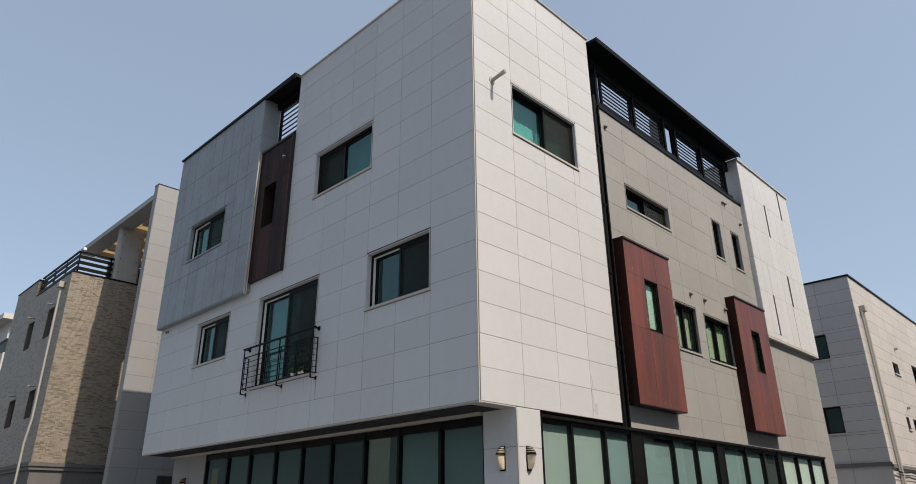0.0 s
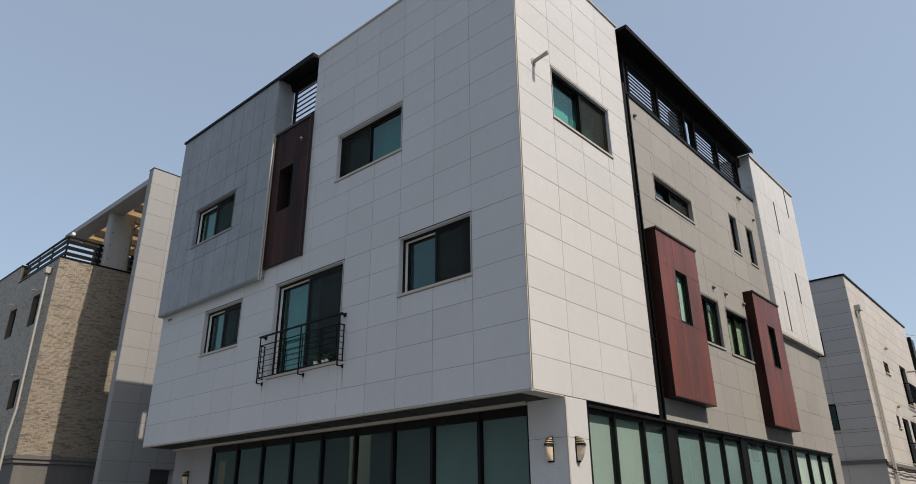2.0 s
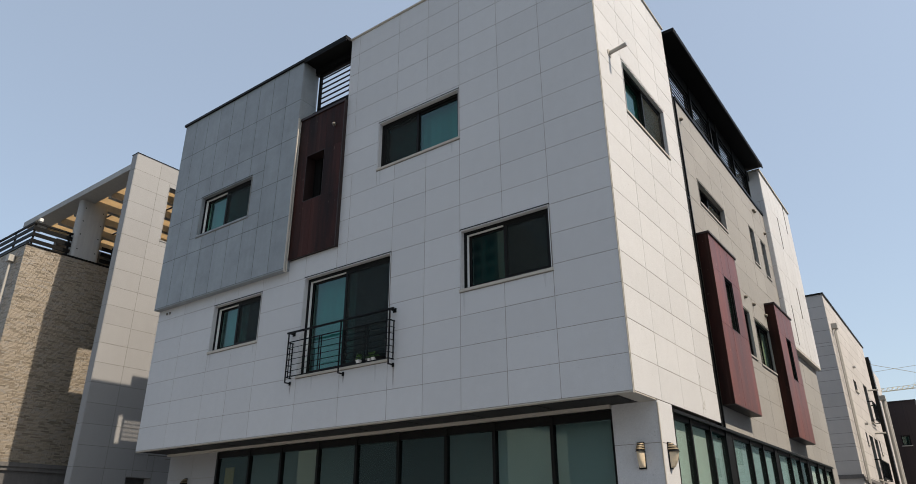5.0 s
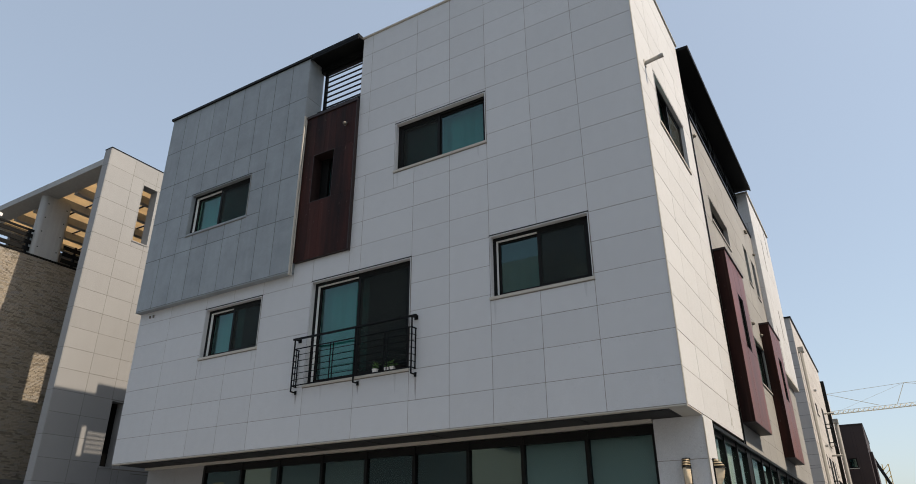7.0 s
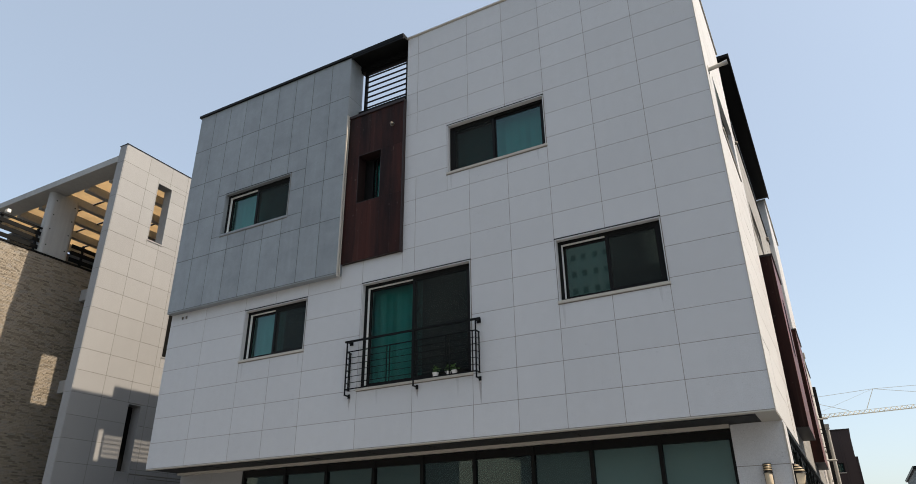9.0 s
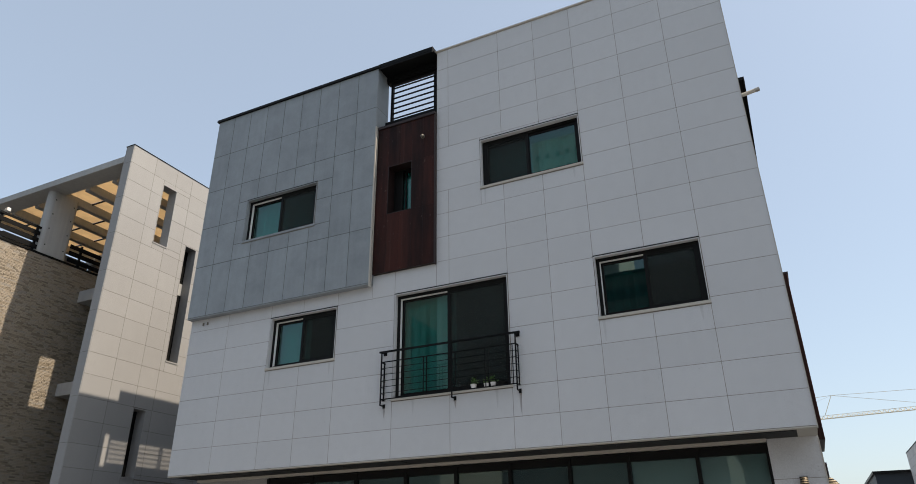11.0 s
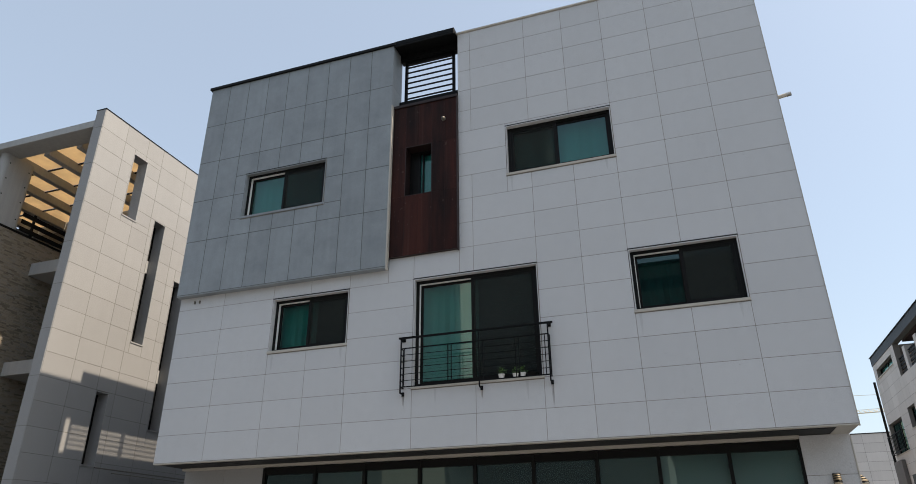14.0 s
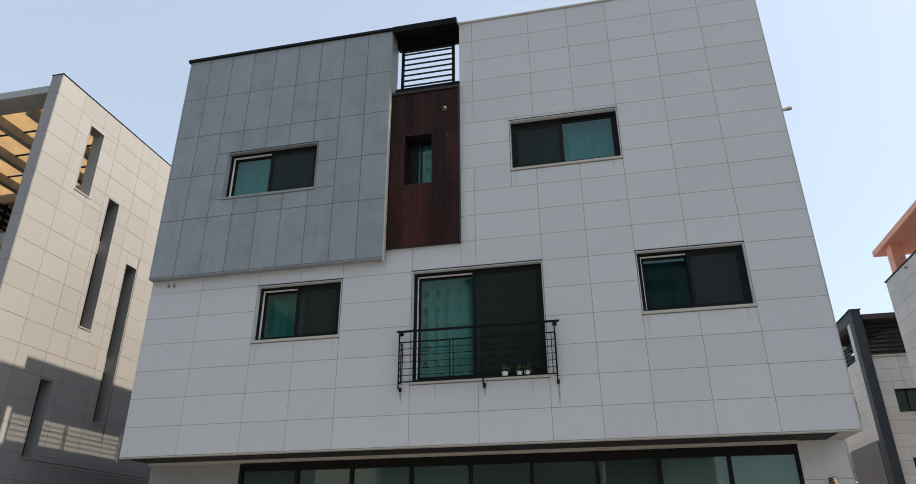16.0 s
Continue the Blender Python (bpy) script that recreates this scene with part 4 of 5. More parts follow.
for o in LW:
    win = part("window", frame_ring(o[0], o[1], o[2], o[3], 0.06, 0.16, 0.24), FRAME, villa, "dark framed window in the stone wall", facing_south(BY))
    pane(win, o[0] + 0.05, o[1] - 0.05, o[2] + 0.05, o[3] - 0.05, 0.2)
    # dark sheet paints the unlit room
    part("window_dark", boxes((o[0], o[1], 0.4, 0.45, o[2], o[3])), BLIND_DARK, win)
    bm = bmesh.new()
    rod(bm, (o[1] - 0.2, 0.0, o[3] + 0.12), (o[1] - 0.2, -0.24, o[3] + 0.10), 0.025, 10)
    part("wall_spout", bm, STEEL, villa, "", facing_south(BY))
bm = bmesh.new()
for a, b in (((-20.66, -0.50, 10.06), (-20.61, -0.50, 5.25)), ((-20.61, -0.50, 5.25), (-20.66, -0.57, 4.4)), ((-20.66, -0.57, 4.4), (-20.66, -0.57, 0.1))):
    rod(bm, a, b, 0.038, 12)
pipe = part("downpipe", bm, PIPE, villa, "pale grey downpipe")
part("hopper", boxes((-20.77, -20.54, -0.61, -0.42, 10.01, 10.24), bevel=0.01), PIPE, pipe)

# roof rail of black boards
rr = part("roof_rail", boxes((-24.3, BX, -0.33, -0.27, 11.29, 11.35), (BX - 0.06, BX, -0.27, 0.94, 11.29, 11.35)), BLACK, villa, "black slatted roof rail")
for z in (10.62, 10.85, 11.07):
    part("rail_board", boxes((-24.3, BX - 0.012, -0.315, -0.285, z, z + 0.13)), BLACK, rr)
    part("rail_board", boxes((BX - 0.045, BX - 0.015, -0.285, 0.94, z, z + 0.13)), BLACK, rr)
    part("rail_board", boxes((BX - 0.045, BX - 0.015, 1.98, 6.0, z, z + 0.13)), BLACK, rr)
for x in (-24.2, -22.9, -21.5, BX - 0.1):
    part("rail_post", boxes((x, x + 0.06, -0.28, -0.23, 10.545, 11.29)), BLACK, rr)
for y in (0.86, 2.4, 3.6, 4.8):
    part("rail_post", boxes((BX - 0.11, BX - 0.05, y - 0.03, y + 0.03, 10.545, 11.29)), BLACK, rr)

flood = thing("floodlight", "small pale floodlight on the roof rail's corner", "floodlight", (BX - 0.03, -0.15, 11.35))
part("stem", boxes((-0.02, 0.02, -0.02, 0.02, 0.0, 0.05)), STEEL, flood)
part("lamp_head", boxes((-0.07, 0.07, -0.06, 0.05, 0.04, 0.16), bevel=0.012), WHITE_PVC, flood, "pale lamp head")
part("lamp_lens", boxes((-0.055, 0.055, -0.066, -0.0605, 0.055, 0.145)), LAMP_GLASS, flood)

# concrete column and pergola
bm = bmesh.new()
box(bm, BX - 0.32, BX + 0.01, 1.12, 1.78, 10.53, 12.69)
for y in (1.12, 1.78):
    rod(bm, (BX - 0.155, y, 10.531), (BX - 0.155, y, 12.689), 0.1645, 28)
col = part("column", bm, CONCRETE, villa, "fair faced concrete column with tie holes")
for y in (1.14, 1.76):
    for z in (10.85, 11.4, 11.9, 12.4):
        bm = bmesh.new()
        rod(bm, (BX + 0.0105, y, z), (BX + 0.0145, y, z), 0.022, 10)
        part("tie_hole", bm, HOLE, col)
part("pergola_beam", boxes((-24.2, -16.62, 0.80, 1.40, 12.68, 12.90), bevel=0.008), CONCRETE, villa, "wide concrete roof beam")
part("pergola_beam", boxes((-24.2, -16.62, 5.4, 5.8, 12.54, 12.90), bevel=0.008), CONCRETE, villa, "wide concrete roof beam")
for k in range(6):
    x = -17.80 - 1.22 * k
    part("pergola_rib", boxes((x, x + 0.20, 1.40, 5.4, 12.60, 12.86)), CONCRETE, villa)
for k in range(6):
    x = -17.60 - 1.22 * k
    for i in range(4):
        y = 1.40 + 1.0 * i
        part("roof_sheet", boxes((x - 0.02, min(x + 1.04, -16.62), y + 0.02, y + 0.98, 12.865, 12.88)), AMBER, villa, "sunlit amber roof sheet")
        part("sheet_bar", boxes((x - 0.02, min(x + 1.04, -16.62), y - 0.02, y + 0.02, 12.82, 12.86)), FRAME, villa)

part("terrace_wall", boxes((-24.2, -24.0, 2.0, 5.4, 10.15, 12.6), (-24.0, -16.62, 5.42, 5.6, 10.15, 12.54)), FAR_GREY, villa, "shaded wall at the back of the roof terrace")
# balcony slabs and dark back wall between the stone block and the fin
for z in (9.42, 6.45):
    part("balcony_slab", boxes((BX, -16.62, 2.62, 5.0, z, z + 0.38)), CONCRETE, villa, "thin concrete balcony slab")
# the recess's shade is put into this wall's dark grey
part("back_wall", boxes((-19.78, -16.63, 5.0, 5.3, 0.0, 10.3)), FAR_GREY, villa)

far_left = thing("pale_house", "pale rendered house with a grey roof far down the street", "building")
part("wall", boxes((-52.0, -36.9, 1.4, 12.0, 0.0, 10.6), (-52, -36.9, 1.4, 12, 11.38, 12.36)), FAR_STONE_B, far_left)
part("window_band", boxes((-52.0, -37.0, 1.5, 11.9, 10.6, 11.38)), FRAME, far_left)
part("roof", boxes((-53.0, -36.4, 0.9, 12.5, 12.36, 12.66), (-52.0, -39.5, 1.6, 12.0, 12.66, 13.0)), FAR_STONE_B, far_left)


# ---- the next houses down the side street ----
def rail_front(parent, m, x0, x1, z0, z1, y=-0.22, bars=8):
    r = part("balcony_rail", boxes((x0, x1, y - 0.02, y + 0.02, z1 - 0.04, z1), (x0, x0 + 0.03, y, 0.0, z1 - 0.04, z1), (x1 - 0.03, x1, y, 0.0, z1 - 0.04, z1)), BLACK, parent, "black steel balcony rail", m)
    part("lower_rail", boxes((x0, x1, y - 0.02, y + 0.02, z0, z0 + 0.04), (x0, x0 + 0.03, y, 0.0, z0, z0 + 0.03), (x1 - 0.03, x1, y, 0.0, z0, z0 + 0.03)), BLACK, r)
    for k in range(bars + 1):
        x = x0 + (x1 - x0) * k / bars
        part("rail_bar", boxes((x - 0.012, x + 0.012, y - 0.012, y + 0.012, z0, z1)), BLACK, r)
    return r


def plain_window(parent, m, o, label="dark framed window", dark=BLIND_DARK, deep=0.12):
    win = part("window", frame_ring(o[0], o[1], o[2], o[3], 0.06, deep, deep + 0.08), FRAME, parent, label, m)
    pane(win, o[0] + 0.05, o[1] - 0.05, o[2] + 0.05, o[3] - 0.05, deep + 0.04)
    mid = (o[0] + o[1]) / 2
    if o[1] - o[0] > 0.7:
        part("sash", boxes((mid - 0.03, mid + 0.03, deep + 0.01, deep + 0.06, o[2] + 0.06, o[3] - 0.06)), FRAME, win)
    part("window_sill", boxes((o[0] - 0.05, o[1] + 0.05, -0.05, deep, o[2] - 0.05, o[2] - 0.002)), TRIM, win)
    # backing sheet, dark by default to paint the unlit room
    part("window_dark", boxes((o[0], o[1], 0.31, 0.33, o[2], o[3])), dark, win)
    return win


next_house = thing("granite_house", "three storey house clad in pale granite panels", "building")
NZ = [0.0, 0.9, 1.8, 2.7] + [3.70 + 0.5071 * k for k in range(15)]
NS = [(-2.6, -1.45, 7.66, 8.64), (-2.7, -1.47, 4.82, 5.82)]
NE = [(25.9, 26.75, 7.43, 7.91), (29.3, 30.6, 6.45, 8.25), (25.9, 26.35, 5.14, 5.64), (27.0, 28.2, 3.78, 5.64), (28.7, 29.9, 3.78, 5.66), (30.5, 30.9, 5.1, 5.7)]
facade("south_wall", next_house, facing_south(22.0), [-9.0, -7.8, -6.6, -5.4, -4.2, -3.0, -1.5, -0.2], NZ, NS, FAR_STONE, FAR_JOINT, gap=0.014, label="shaded granite panel wall")
facade("east_wall", next_house, facing_east(-0.2), [22.012, 23.4, 24.8, 26.2, 27.6, 29.0, 30.4, 31.8, 33.4], NZ, NE, FAR_STONE, FAR_JOINT, gap=0.014, label="sunlit granite panel wall")
part("roof", boxes((-9.0, -0.5, 22.3, 33.4, 10.5, 10.6)), ROOF, next_house)
part("coping", boxes((-9.05, -0.15, 21.95, 22.3, 10.80, 10.86), (-0.5, -0.15, 22.3, 33.45, 10.80, 10.86)), FRAME, next_house, "dark metal coping")
for o in NS:
    plain_window(next_house, facing_south(22.0), o)
for k, o in enumerate(NE):
    plain_window(next_house, facing_east(-0.2), o)
rail_front(next_house, facing_east(-0.2), 29.25, 30.7, 6.5, 7.4)
rail_front(next_house, facing_east(-0.2), 26.9, 30.0, 3.8, 4.6, bars=14)
bm = bmesh.new()
rod(bm, (-0.10, 22.75, 9.5), (-0.10, 22.75, 0.0), 0.06, 12)
rod(bm, (-0.10, 22.5, 9.4), (-0.10, 22.5, 0.0), 0.03, 8)
pipe = part("downpipe", bm, PIPE, next_house, "pale grey downpipe")
part("hopper", boxes((-0.2, 0.02, 22.62, 22.9, 9.45, 9.68), bevel=0.01), PIPE, pipe)
part("ledge", boxes((-9.0, -0.15, 21.93, 21.995, 3.56, 3.70), (-0.19, -0.12, 21.93, 33.4, 3.50, 3.62)), FAR_GREY, next_house)
for r, x, z, sag in ((0.025, -0.08, 3.40, 0.05), (0.015, -0.06, 3.28, 0.02)):
    line = bpy.data.curves.new("cable", 'CURVE')
    line.dimensions, line.bevel_depth, line.bevel_resolution = '3D', r, 1
    sp = line.splines.new('POLY')
    sp.points.add(20)
    for k, p in enumerate(sp.points):
        p.co = (x, 22.0 + 0.5 * k, z - sag * abs(math.sin(k * 0.785)), 1)
    tmp = new("cable_line", line)
    mesh = bpy.data.meshes.new_from_object(tmp)
    bpy.data.objects.remove(tmp)
    mesh.materials.clear()
    mesh.materials.append(BLACK)
    cable = new("cable", mesh)
    cable.parent = next_house
    tagged(cable, "black cable along the wall")
for y, z in ((26.85, 8.6), (26.5, 6.05)):
    vc = bmesh.new()
    rod(vc, (-0.2, y, z), (-0.08, y, z), 0.06, 10)
    part("vent_cap", vc, STEEL, next_house)
for y, z in ((30.9, 8.15), (29.6, 5.95)):
    vc = bmesh.new()
    rod(vc, (-0.2, y, z), (0.25, y, z - 0.01), 0.045, 10)
    part("wall_spout", vc, PIPE, next_house)

glazed = thing("glazed_house", "narrow grey house with a glazed edge and pipes", "building")
part("wall", boxes((-8.0, -0.25, 33.5, 39.0, 0.0, 10.1)), FAR_STONE, glazed)
part("glass_edge", boxes((-0.25, -0.06, 33.5, 34.3, 3.0, 10.25)), FAR_SLATE, glazed)
part("edge_frame", boxes((-0.27, -0.03, 33.42, 33.5, 3.0, 10.3)), FRAME, glazed)
bm = bmesh.new()
rod(bm, (0.05, 34.8, 8.3), (0.05, 34.8, 0.0), 0.09, 10)
rod(bm, (0.05, 35.6, 8.3), (0.05, 35.6, 0.0), 0.09, 10)
part("downpipe", bm, PIPE, glazed)
part("hopper", boxes((-0.1, 0.18, 34.6, 35.0, 8.2, 8.42)), PIPE, glazed)

brown = thing("brown_house", "dark brown metal clad house with a small window", "building")
facade("wall", brown, facing_south(41.5), [-9.0 + 0.6 * k for k in range(17)] + [1.17], [0.0, 9.0], [(-0.03, 0.44, 6.42, 7.0)], BROWN, RUST_EDGE, gap=0.02, piece="metal_sheet")
part("body", boxes((-9.0, 1.16, 41.8, 52.0, 0.0, 9.0)), BROWN, brown)
plain_window(brown, facing_south(41.5), (-0.03, 0.44, 6.42, 7.0), "small window in brown metal", BLIND, 0.05)
part("coping", boxes((-9.0, 1.2, 41.45, 52.0, 9.0, 9.06)), RUST_EDGE, brown)
part("lean_to", boxes((1.17, 1.34, 44.0, 50.0, 0.0, 7.6)), BROWN, brown)

# ---- across the side street ----
pink_house = thing("pink_roof_house", "pale panel house with a pink roof pergola", "building")
facade("west_wall", pink_house, facing_west(8.4), [-18.8 + 1.2 * k for k in range(15)], [0.0] + [12.1 - 0.6 * k for k in range(19, -1, -1)], [], FAR_STONE_B, FAR_JOINT, gap=0.014)
part("body", boxes((8.72, 18.0, -1.9, 18.78, 0.0, 11.9)), FAR_STONE_B, pink_house)
part("coping", boxes((8.36, 8.75, -1.9, 18.84, 12.1, 12.15)), FRAME, pink_house)
part("pergola_roof", boxes((8.3, 14.0, 3.0, 19.05, 13.36, 13.62), bevel=0.02), PINK, pink_house, "pink painted roof slab")
for y in (17.7, 14.2, 10.7, 7.2):
    part("pergola_post", boxes((8.5, 8.95, y, y + 0.5, 12.15, 13.36)), PINK, pink_house, "pink painted post")
bm = bmesh.new()
rod(bm, (8.4, 16.6, 11.9), (8.28, 16.6, 11.9), 0.05, 10)
part("vent_cap", bm, STEEL, pink_house)

frame_house = thing("slate_frame_house", "pale panel house with a dark slate roof frame", "building")
GW = [(-31.4, -30.0, 7.72, 8.77), (-27.9, -26.3, 7.78, 8.85), (-36.0, -33.0, 6.85, 8.60), (-30.9, -25.0, 10.35, 12.12), (-35.5, -31.7, 11.24, 11.76)]
facade("west_wall", frame_house, facing_west(8.6), [-36.2, -35.0, -33.8, -32.6, -31.4, -30.2, -29.0, -27.8, -26.6, -25.4, -24.5], [0.0] + [12.12 - 0.59 * k for k in range(20, -1, -1)], GW, FAR_STONE_B, FAR_JOINT, gap=0.014, label="pale granite panel wall in shade")
for o in (GW[0], GW[1], GW[2], GW[4]):
    plain_window(frame_house, facing_west(8.6), o, "dark framed window", BLIND_DARK if o[2] < 11 else BLIND, 0.2)
rail_front(frame_house, facing_west(8.6), -36.1, -32.9, 6.9, 7.9, bars=12)
facade("slate_band", frame_house, facing_west(8.57), [-36.2, -34.6, -33.0, -31.4, -29.8, -28.2, -26.6, -24.5], [12.12, 12.62], [], FAR_SLATE, JOINT_SLATE, thick=0.35, piece="slate_panel")
facade("slate_leg", frame_house, facing_west(8.57), [-24.5, -24.0], [0.0, 1.2, 2.3, 3.4, 4.5, 5.6, 6.7, 7.8, 8.9, 10.0, 11.1, 11.9, 12.62], [], FAR_SLATE, JOINT_SLATE, thick=0.35, piece="slate_panel")
facade("slate_leg", frame_house, facing_south(23.98), [8.57, 9.0], [0.0, 1.2, 2.3, 3.4, 4.5, 5.6, 6.7, 7.8, 8.9, 10.0, 11.1, 11.9, 12.62], [], FAR_SLATE, JOINT_SLATE, thick=0.35, piece="slate_panel")
part("band_cap", boxes((8.52, 9.05, 23.94, 36.25, 12.62, 12.66)), FRAME, frame_house)
facade("south_wall", frame_house, facing_south(24.1), [9.0, 10.1, 11.2, 12.3, 13.4, 14.5, 16.0], [0.0] + [10.3 - 0.59 * k for k in range(17, -1, -1)], [(9.6, 10.6, 7.7, 8.75), (9.6, 10.6, 4.6, 5.7)], FAR_STONE_B, FAR_JOINT, gap=0.014)
for o in ((9.6, 10.6, 7.7, 8.75), (9.6, 10.6, 4.6, 5.7)):
    plain_window(frame_house, facing_south(24.1), o, "white edged window", BLIND_DARK, 0.1)
part("terrace_sill", boxes((9.0, 16.0, 24.0, 24.4, 10.3, 10.36)), TRIM, frame_house)
part("terrace_roof", boxes((9.0, 16.0, 23.9, 30.5, 12.1, 12.35)), BROWN, frame_house, "red brown terrace roof")
part("terrace_back", boxes((10.6, 16.0, 26.0, 36.0, 10.3, 12.1), (8.95, 16.0, 31.0, 36.0, 10.3, 12.1)), FAR_GREY, frame_house)
part("body", boxes((8.93, 16.0, 24.42, 36.2, 0.0, 10.25)), FAR_STONE_B, frame_house)
for y in (26.95, 29.2):
    part("terrace_post", boxes((8.62, 8.95, y - 0.2, y + 0.25, 10.36, 11.55)), FAR_STONE_B, frame_house)
sl = part("slat_screen", boxes((9.05, 9.12, 24.2, 24.26, 10.36, 12.1), (15.0, 15.1, 24.2, 24.26, 10.36, 12.1), (11.9, 12.0, 24.2, 24.26, 10.36, 12.1)), BLACK, frame_house, "dark slatted screen")
for k in range(7):
    part("slat", boxes((9.05, 15.1, 24.21, 24.25, 10.5 + 0.21 * k, 10.6 + 0.21 * k)), FRAME, sl)
for a, b in ((25.1, 26.7), (27.25, 28.95), (29.5, 30.9)):
    r = part("terrace_rail", boxes((8.72, 8.78, a, b, 11.25, 11.31)), BLACK, frame_house)
    for k in range(4):
        part("rail_board", boxes((8.735, 8.765, a, b, 10.45 + 0.21 * k, 10.57 + 0.21 * k)), BLACK, r)
for a, b in ((29.1, 31.2), (34.4, 36.2)):
    part("entry_block", boxes((8.38, 8.58, a, b, 0.0, 6.5)), FAR_GREY, frame_house)
part("grey_board", boxes((8.5, 8.58, 24.6, 28.6, 0.0, 6.55)), FAR_GREY, frame_house, "stained grey board cladding")
for k, (a, b) in enumerate(((33.6, 32.7), (32.2, 31.5))):
    part("low_window", boxes((8.52, 8.58, b, a, 4.6, 5.6)), FRAME, frame_house)
bm = bmesh.new()
rod(bm, (8.5, 36.3, 11.2), (8.5, 36.3, 0.0), 0.07, 10)
part("downpipe", bm, BLACK, frame_house)

end_house = thing("far_panel_house", "pale panel house at the end of the street", "building")
facade("south_wall", end_house, facing_south(56.2), [9.4, 11.0, 12.6, 14.2, 15.8, 18.0], [0.0] + [10.9 - 0.75 * k for k in range(14, -1, -1)], [(13.0, 14.0, 7.0, 8.4)], FAR_STONE_B, FAR_JOINT, gap=0.02)
facade("west_wall", end_house, facing_west(9.4), [-72.0, -70.0, -68.0, -66.0, -64.0, -62.0, -60.0, -58.0, -56.22], [0.0] + [10.9 - 0.75 * k for k in range(14, -1, -1)], [(-60.5, -59.6, 5.0, 6.6), (-58.8, -58.2, 5.0, 6.4)], FAR_STONE_B, FAR_JOINT, gap=0.02)
plain_window(end_house, facing_south(56.2), (13.0, 14.0, 7.0, 8.4))
plain_window(end_house, facing_west(9.4), (-60.5, -59.6, 5.0, 6.6))
plain_window(end_house, facing_west(9.4), (-58.8, -58.2, 5.0, 6.4))
part("roof", boxes((9.36, 18.0, 56.15, 72.0, 10.9, 10.97)), FRAME, end_house)
bm = bmesh.new()
rod(bm, (9.55, 56.05, 9.2), (9.55, 56.05, 0.0), 0.09, 10)
rod(bm, (9.25, 58.0, 9.6), (9.25, 58.0, 0.0), 0.08, 10)
part("downpipe", bm, PIPE, end_house)
low = thing("blue_roof_shed", "low dark blue building behind the street's end", "building")
part("wall", boxes((6.4, 12.0, 74.0, 90.0, 0.0, 9.3)), FAR_SLATE, low)
part("roof", boxes((6.2, 12.2, 73.7, 90.3, 9.3, 9.55)), FRAME, low)


# ---- tower crane far off ----
def lattice(bm, a, b, w, h, n, r):
    a, b = Vector(a), Vector(b)
    side = (b - a).cross(Vector((0, 0, 1))).normalized() * w / 2
    up = Vector((0, 0, h))
    pts = [(a.lerp(b, k / n) - side, a.lerp(b, k / n) + side, a.lerp(b, (k + 0.5) / n) + up) for k in range(n + 1)]
    for k in range(n):
        p, q = pts[k], pts[k + 1]
        for i, j in ((p[0], q[0]), (p[1], q[1]), (p[2], q[2]), (p[0], p[2]), (p[1], p[2]), (p[2], q[0]), (p[2], q[1]), (p[0], q[1])):
            bar(bm, i, j, r)


crane = thing("tower_crane", "pale yellow tower crane with a lattice jib far away", "crane")
bm = bmesh.new()
lattice(bm, (-24.0, 150.2, 26.4), (42.0, 144.5, 27.0), 0.7, 0.65, 74, 0.06)
part("jib", bm, CRANE, crane, "pale yellow lattice jib")
bm = bmesh.new()
for z in range(0, 36, 2):
    for dx, dy in ((-0.8, -0.8), (0.8, -0.8), (0.8, 0.8), (-0.8, 0.8)):
        bar(bm, (-20 + dx, 150 + dy, z - 0.12), (-20 + dx, 150 + dy, z + 2), 0.2)
    bar(bm, (-20.8, 149.2, z), (-19.2, 149.2, z + 2), 0.12)
    bar(bm, (-19.2, 149.2, z), (-19.2, 150.8, z + 2), 0.12)
part("mast", bm, CRANE, crane)
bm = bmesh.new()
for a, b, w in (((6.2, 147.6, 27.4), (8.1, 147.5, 31.2), 0.10), ((-20.0, 150.0, 30.2), (8.1, 147.5, 31.2), 0.06), ((-20.0, 150.0, 36.0), (3.1, 147.9, 27.5), 0.08),
                ((8.1, 147.5, 31.2), (-3.5, 148.5, 27.3), 0.03), ((8.1, 147.5, 31.2), (33.0, 145.3, 30.3), 0.06), ((8.1, 147.5, 31.2), (22.0, 146.3, 28.2), 0.06)):
    bar(bm, a, b, w)
part("tie_rod", bm, CRANE, crane)
boom = thing("mobile_crane", "yellow mobile crane boom behind the far houses", "crane")
bm = bmesh.new()
bar(bm, (6.5, 141.0, -0.12), (0.0, 140.4, 17.0), 0.5)
part("boom", bm, FRAME, boom)
bm = bmesh.new()
for z in range(0, 16, 1):
    for dx in (-0.5, 0.5):
        bar(bm, (1.6 + dx, 142.0, z - 0.12), (1.6 + dx, 142.0, z + 1), 0.14)
    bar(bm, (1.1, 142.0, z), (2.1, 142.0, z + 1), 0.1)
part("mast", bm, CRANE_Y, boom)

# ---- across the front street, behind the walker: blocks seen in the panes, low row added ----
flats = thing("apartment_block", "tall pale apartment block, seen in the window panes", "building")
part("wall", boxes((-34.0, -20.5, -106.0, -92.0, 0.0, 72.0), (-60.0, -42.0, -120.0, -104.0, 0.0, 55.0)), TOWER_WALL, flats)
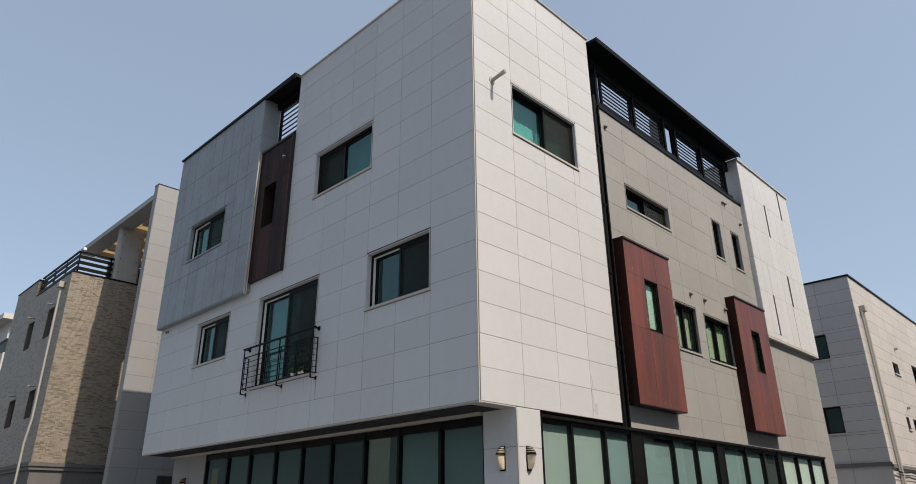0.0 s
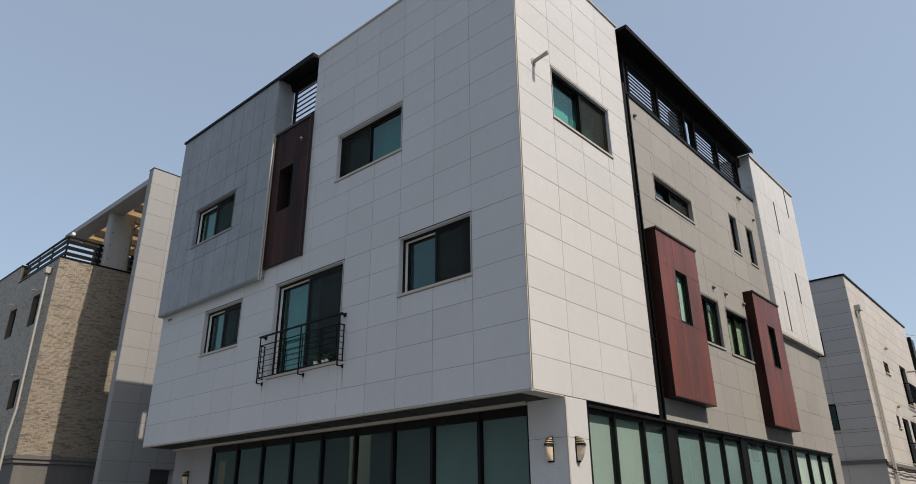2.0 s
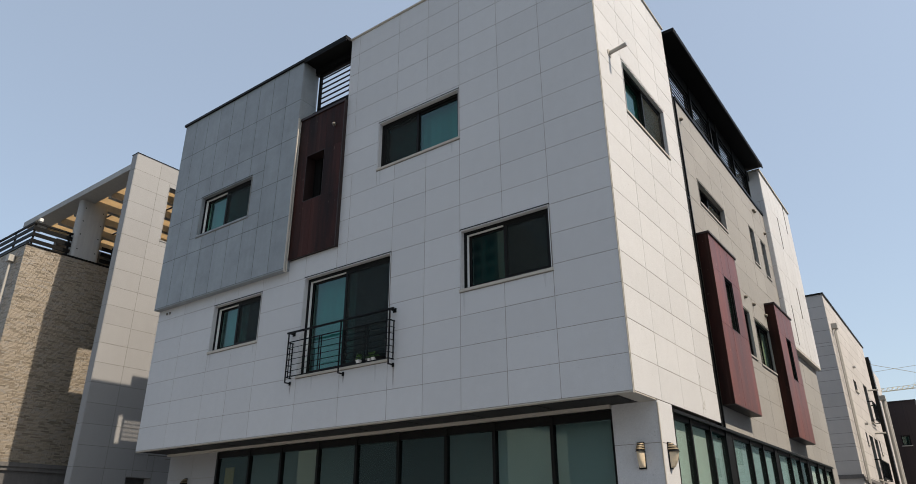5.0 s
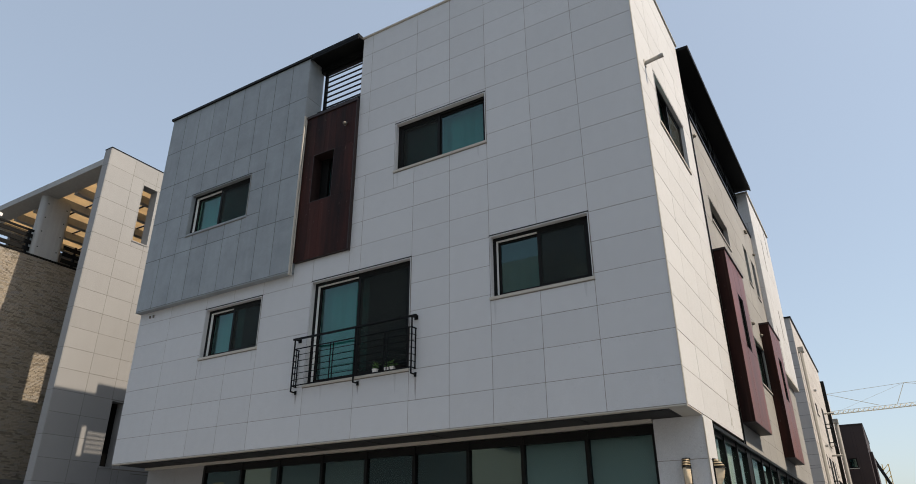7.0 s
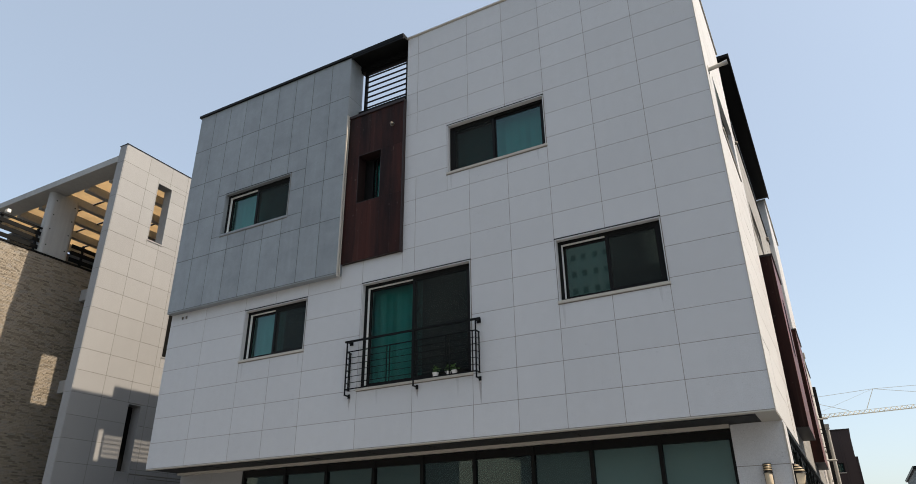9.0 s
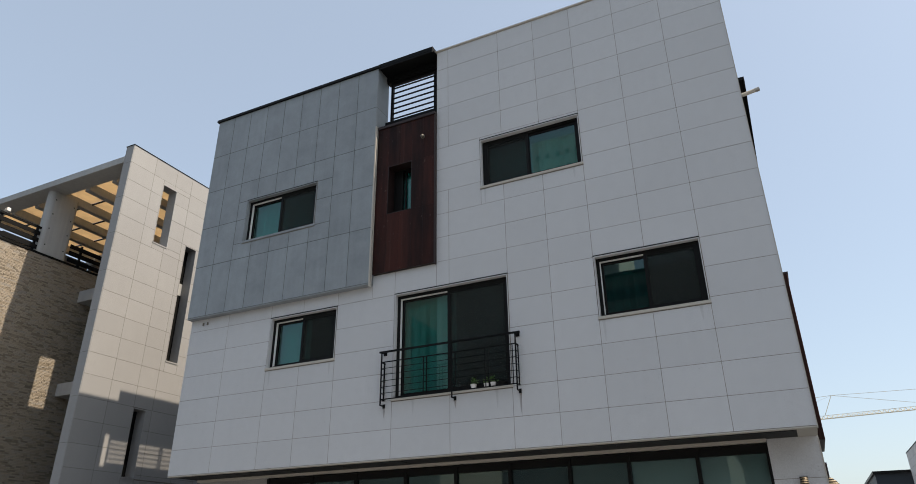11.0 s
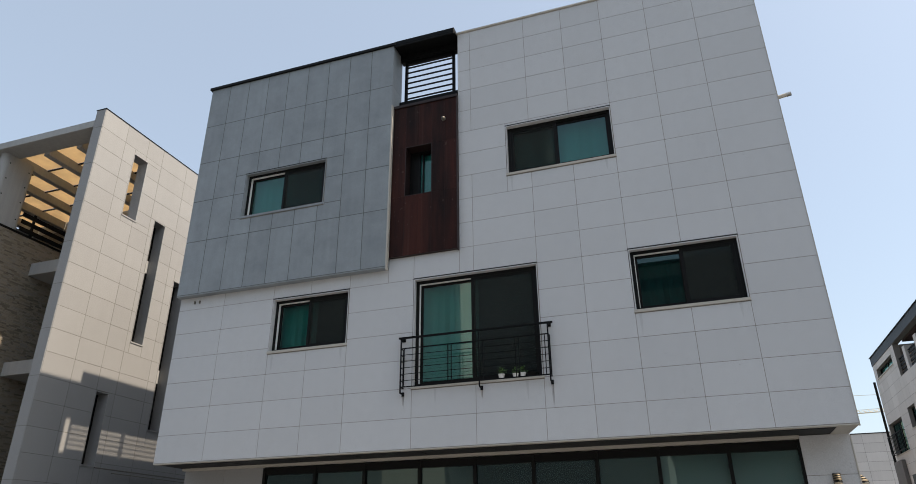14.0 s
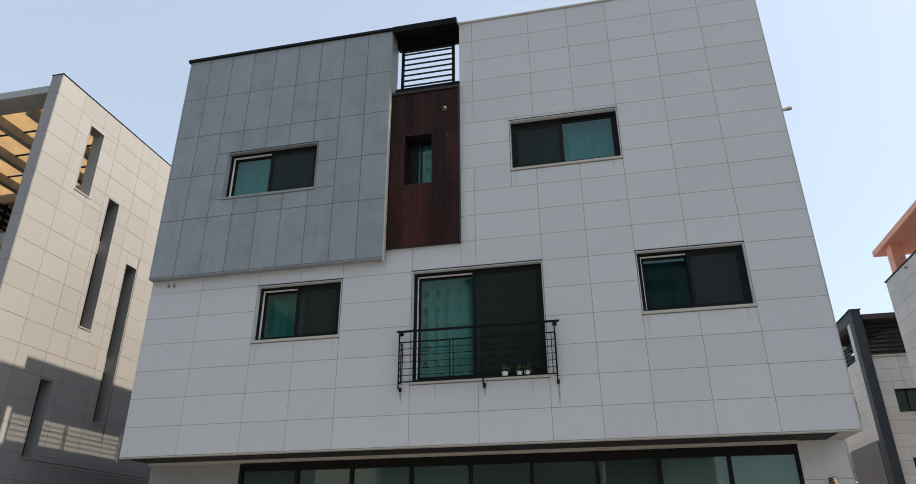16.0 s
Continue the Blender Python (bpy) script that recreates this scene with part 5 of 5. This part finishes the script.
for k in range(23):
    z = 2.0 + 3.0 * k
    part("window_row", boxes(*[(x, x + 0.8, -92.02, -91.95, z, z + 1.0) for x in (-33.2, -31.4, -29.4, -27.6, -25.8, -24.4)]), CONCRETE, flats)
    part("balcony_band", boxes((-23.2, -20.7, -92.6, -91.98, z - 0.9, z + 0.1)), FAR_STONE, flats)
    part("balcony_glass", boxes((-23.0, -20.8, -92.02, -91.95, z + 0.1, z + 1.7)), CONCRETE, flats)
# unseen low row, added to close the street's far side and its low sky
row = thing("low_row", "low pale houses added unseen across the front street", "building")
part("wall", boxes((-120.0, -44.0, -44.0, -31.0, 0.0, 10.5), (-40.0, -22.0, -42.0, -30.0, 0.0, 9.0), (-18.0, -4.0, -42.0, -31.0, 0.0, 8.0), (12.0, 30.0, -42.0, -30.0, 0.0, 9.5)), FAR_STONE, row)
part("roof", boxes((-120.3, -43.7, -44.3, -30.7, 10.5, 10.7), (-40.3, -21.7, -42.3, -29.7, 9.0, 9.2), (-18.3, -3.7, -42.3, -30.7, 8.0, 8.2), (11.7, 30.3, -42.3, -29.7, 9.5, 9.7)), FAR_SLATE, row)
grey_flats = thing("apartment_block", "tall grey apartment block, seen in the window panes", "building")
part("wall", boxes((-90.0, -66.0, -116.0, -100.0, 0.0, 64.0)), FAR_GREY, grey_flats)
for k in range(20):
    part("window_row", boxes(*[(x, x + 2.2, -100.02, -99.95, 2.0 + 3.0 * k, 3.6 + 3.0 * k) for x in (-88.5, -84.5, -80.5, -76.5, -72.5, -69.0)]), FAR_SLATE, grey_flats)
office = thing("office_block", "dark grey block across the street, seen in the panes", "building")
part("wall", boxes((-19.5, 7.7, -84.0, -70.0, 0.0, 34.2)), FAR_GREY, office)
for k in range(9):
    part("window_row", boxes((-18.5, 6.7, -70.0, -69.94, 3.0 + 3.5 * k, 4.5 + 3.5 * k)), FAR_SLATE, office)
part("roof", boxes((-19.9, 8.1, -84.4, -69.6, 34.2, 34.5)), FAR_SLATE, office)


# ---- bricks ----
def bricks(wall, x0, x1, z0, z1, openings, singles=0, single_x=(0, 0), course=0.040, seed=5):
    """Courses of split stone, each brick proud by its own depth; those in the stretch single_x become pieces of their own."""
    rng = random.Random(seed)
    verts, faces, made, shapes = [], [], 0, {}
    n = int(round((z1 - z0) / course))
    for j in range(n):
        z = z1 - (j + 1) * course
        x = x0 - rng.uniform(0, 0.2)
        while x < x1:
            L = rng.choice((0.07, 0.09, 0.12, 0.15, 0.19, 0.24))
            a, b = max(x, x0), min(x + L - 0.004, x1)
            x += L
            for o in openings:
                if o[0] < b and o[1] > a and o[2] < z + course / 2 < o[3]:
                    a, b = (a, o[0]) if a < o[0] else (o[1], b)
            if b - a < 0.02:
                continue
            y = rng.uniform(-0.006, 0.002)
            h = course - 0.0035
            t = rng.uniform(-0.0035, 0.0035)
            if made < singles and single_x[0] <= a and b <= single_x[1]:
                key = (round(b - a, 2), round(t, 3) > 0)
                if key not in shapes:
                    w = b - a
                    me = bpy.data.meshes.new("brick")
                    me.from_pydata([(0, t, 0), (w, -t, 0), (w, -t, h), (0, t, h), (0, 0.03, 0), (w, 0.03, 0), (w, 0.03, h), (0, 0.03, h)], [],
                                   [(0, 1, 2, 3), (4, 0, 3, 7), (1, 5, 6, 2), (3, 2, 6, 7), (4, 5, 1, 0)])
                    me.materials.append(BRICK_ONE)
                    shapes[key] = me
                ob = new("brick", shapes[key])
                ob.parent = wall
                ob.location = (a, y, z)
                made += 1
                continue
            k = len(verts)
            verts += [(a, y + t, z), (b, y - t, z), (b, y - t, z + h), (a, y + t, z + h), (a, 0.02, z), (b, 0.02, z), (b, 0.02, z + h), (a, 0.02, z + h)]
            faces += [(k, k + 1, k + 2, k + 3), (k + 4, k, k + 3, k + 7), (k + 1, k + 5, k + 6, k + 2), (k + 3, k + 2, k + 6, k + 7), (k + 4, k + 5, k + 1, k)]
    ob = part("stonework", (verts, faces), BRICK, wall)
    tagged(ob, "rough split stone courses in grey and tan", kind="stuff")


BACKS = [o for o in bpy.data.objects if o.name.startswith("brick_backing")]
bricks(BACKS[0], BY, 6.0, 3.78, 10.49, [], 300, (BY + 0.3, 1.0), seed=5)
bricks(BACKS[1], -27.40, BX, 3.78, 10.49, LW, seed=6)
bricks(BACKS[2], -27.40, -24.36, 10.49, 11.23, [], seed=7)
lay_panels()
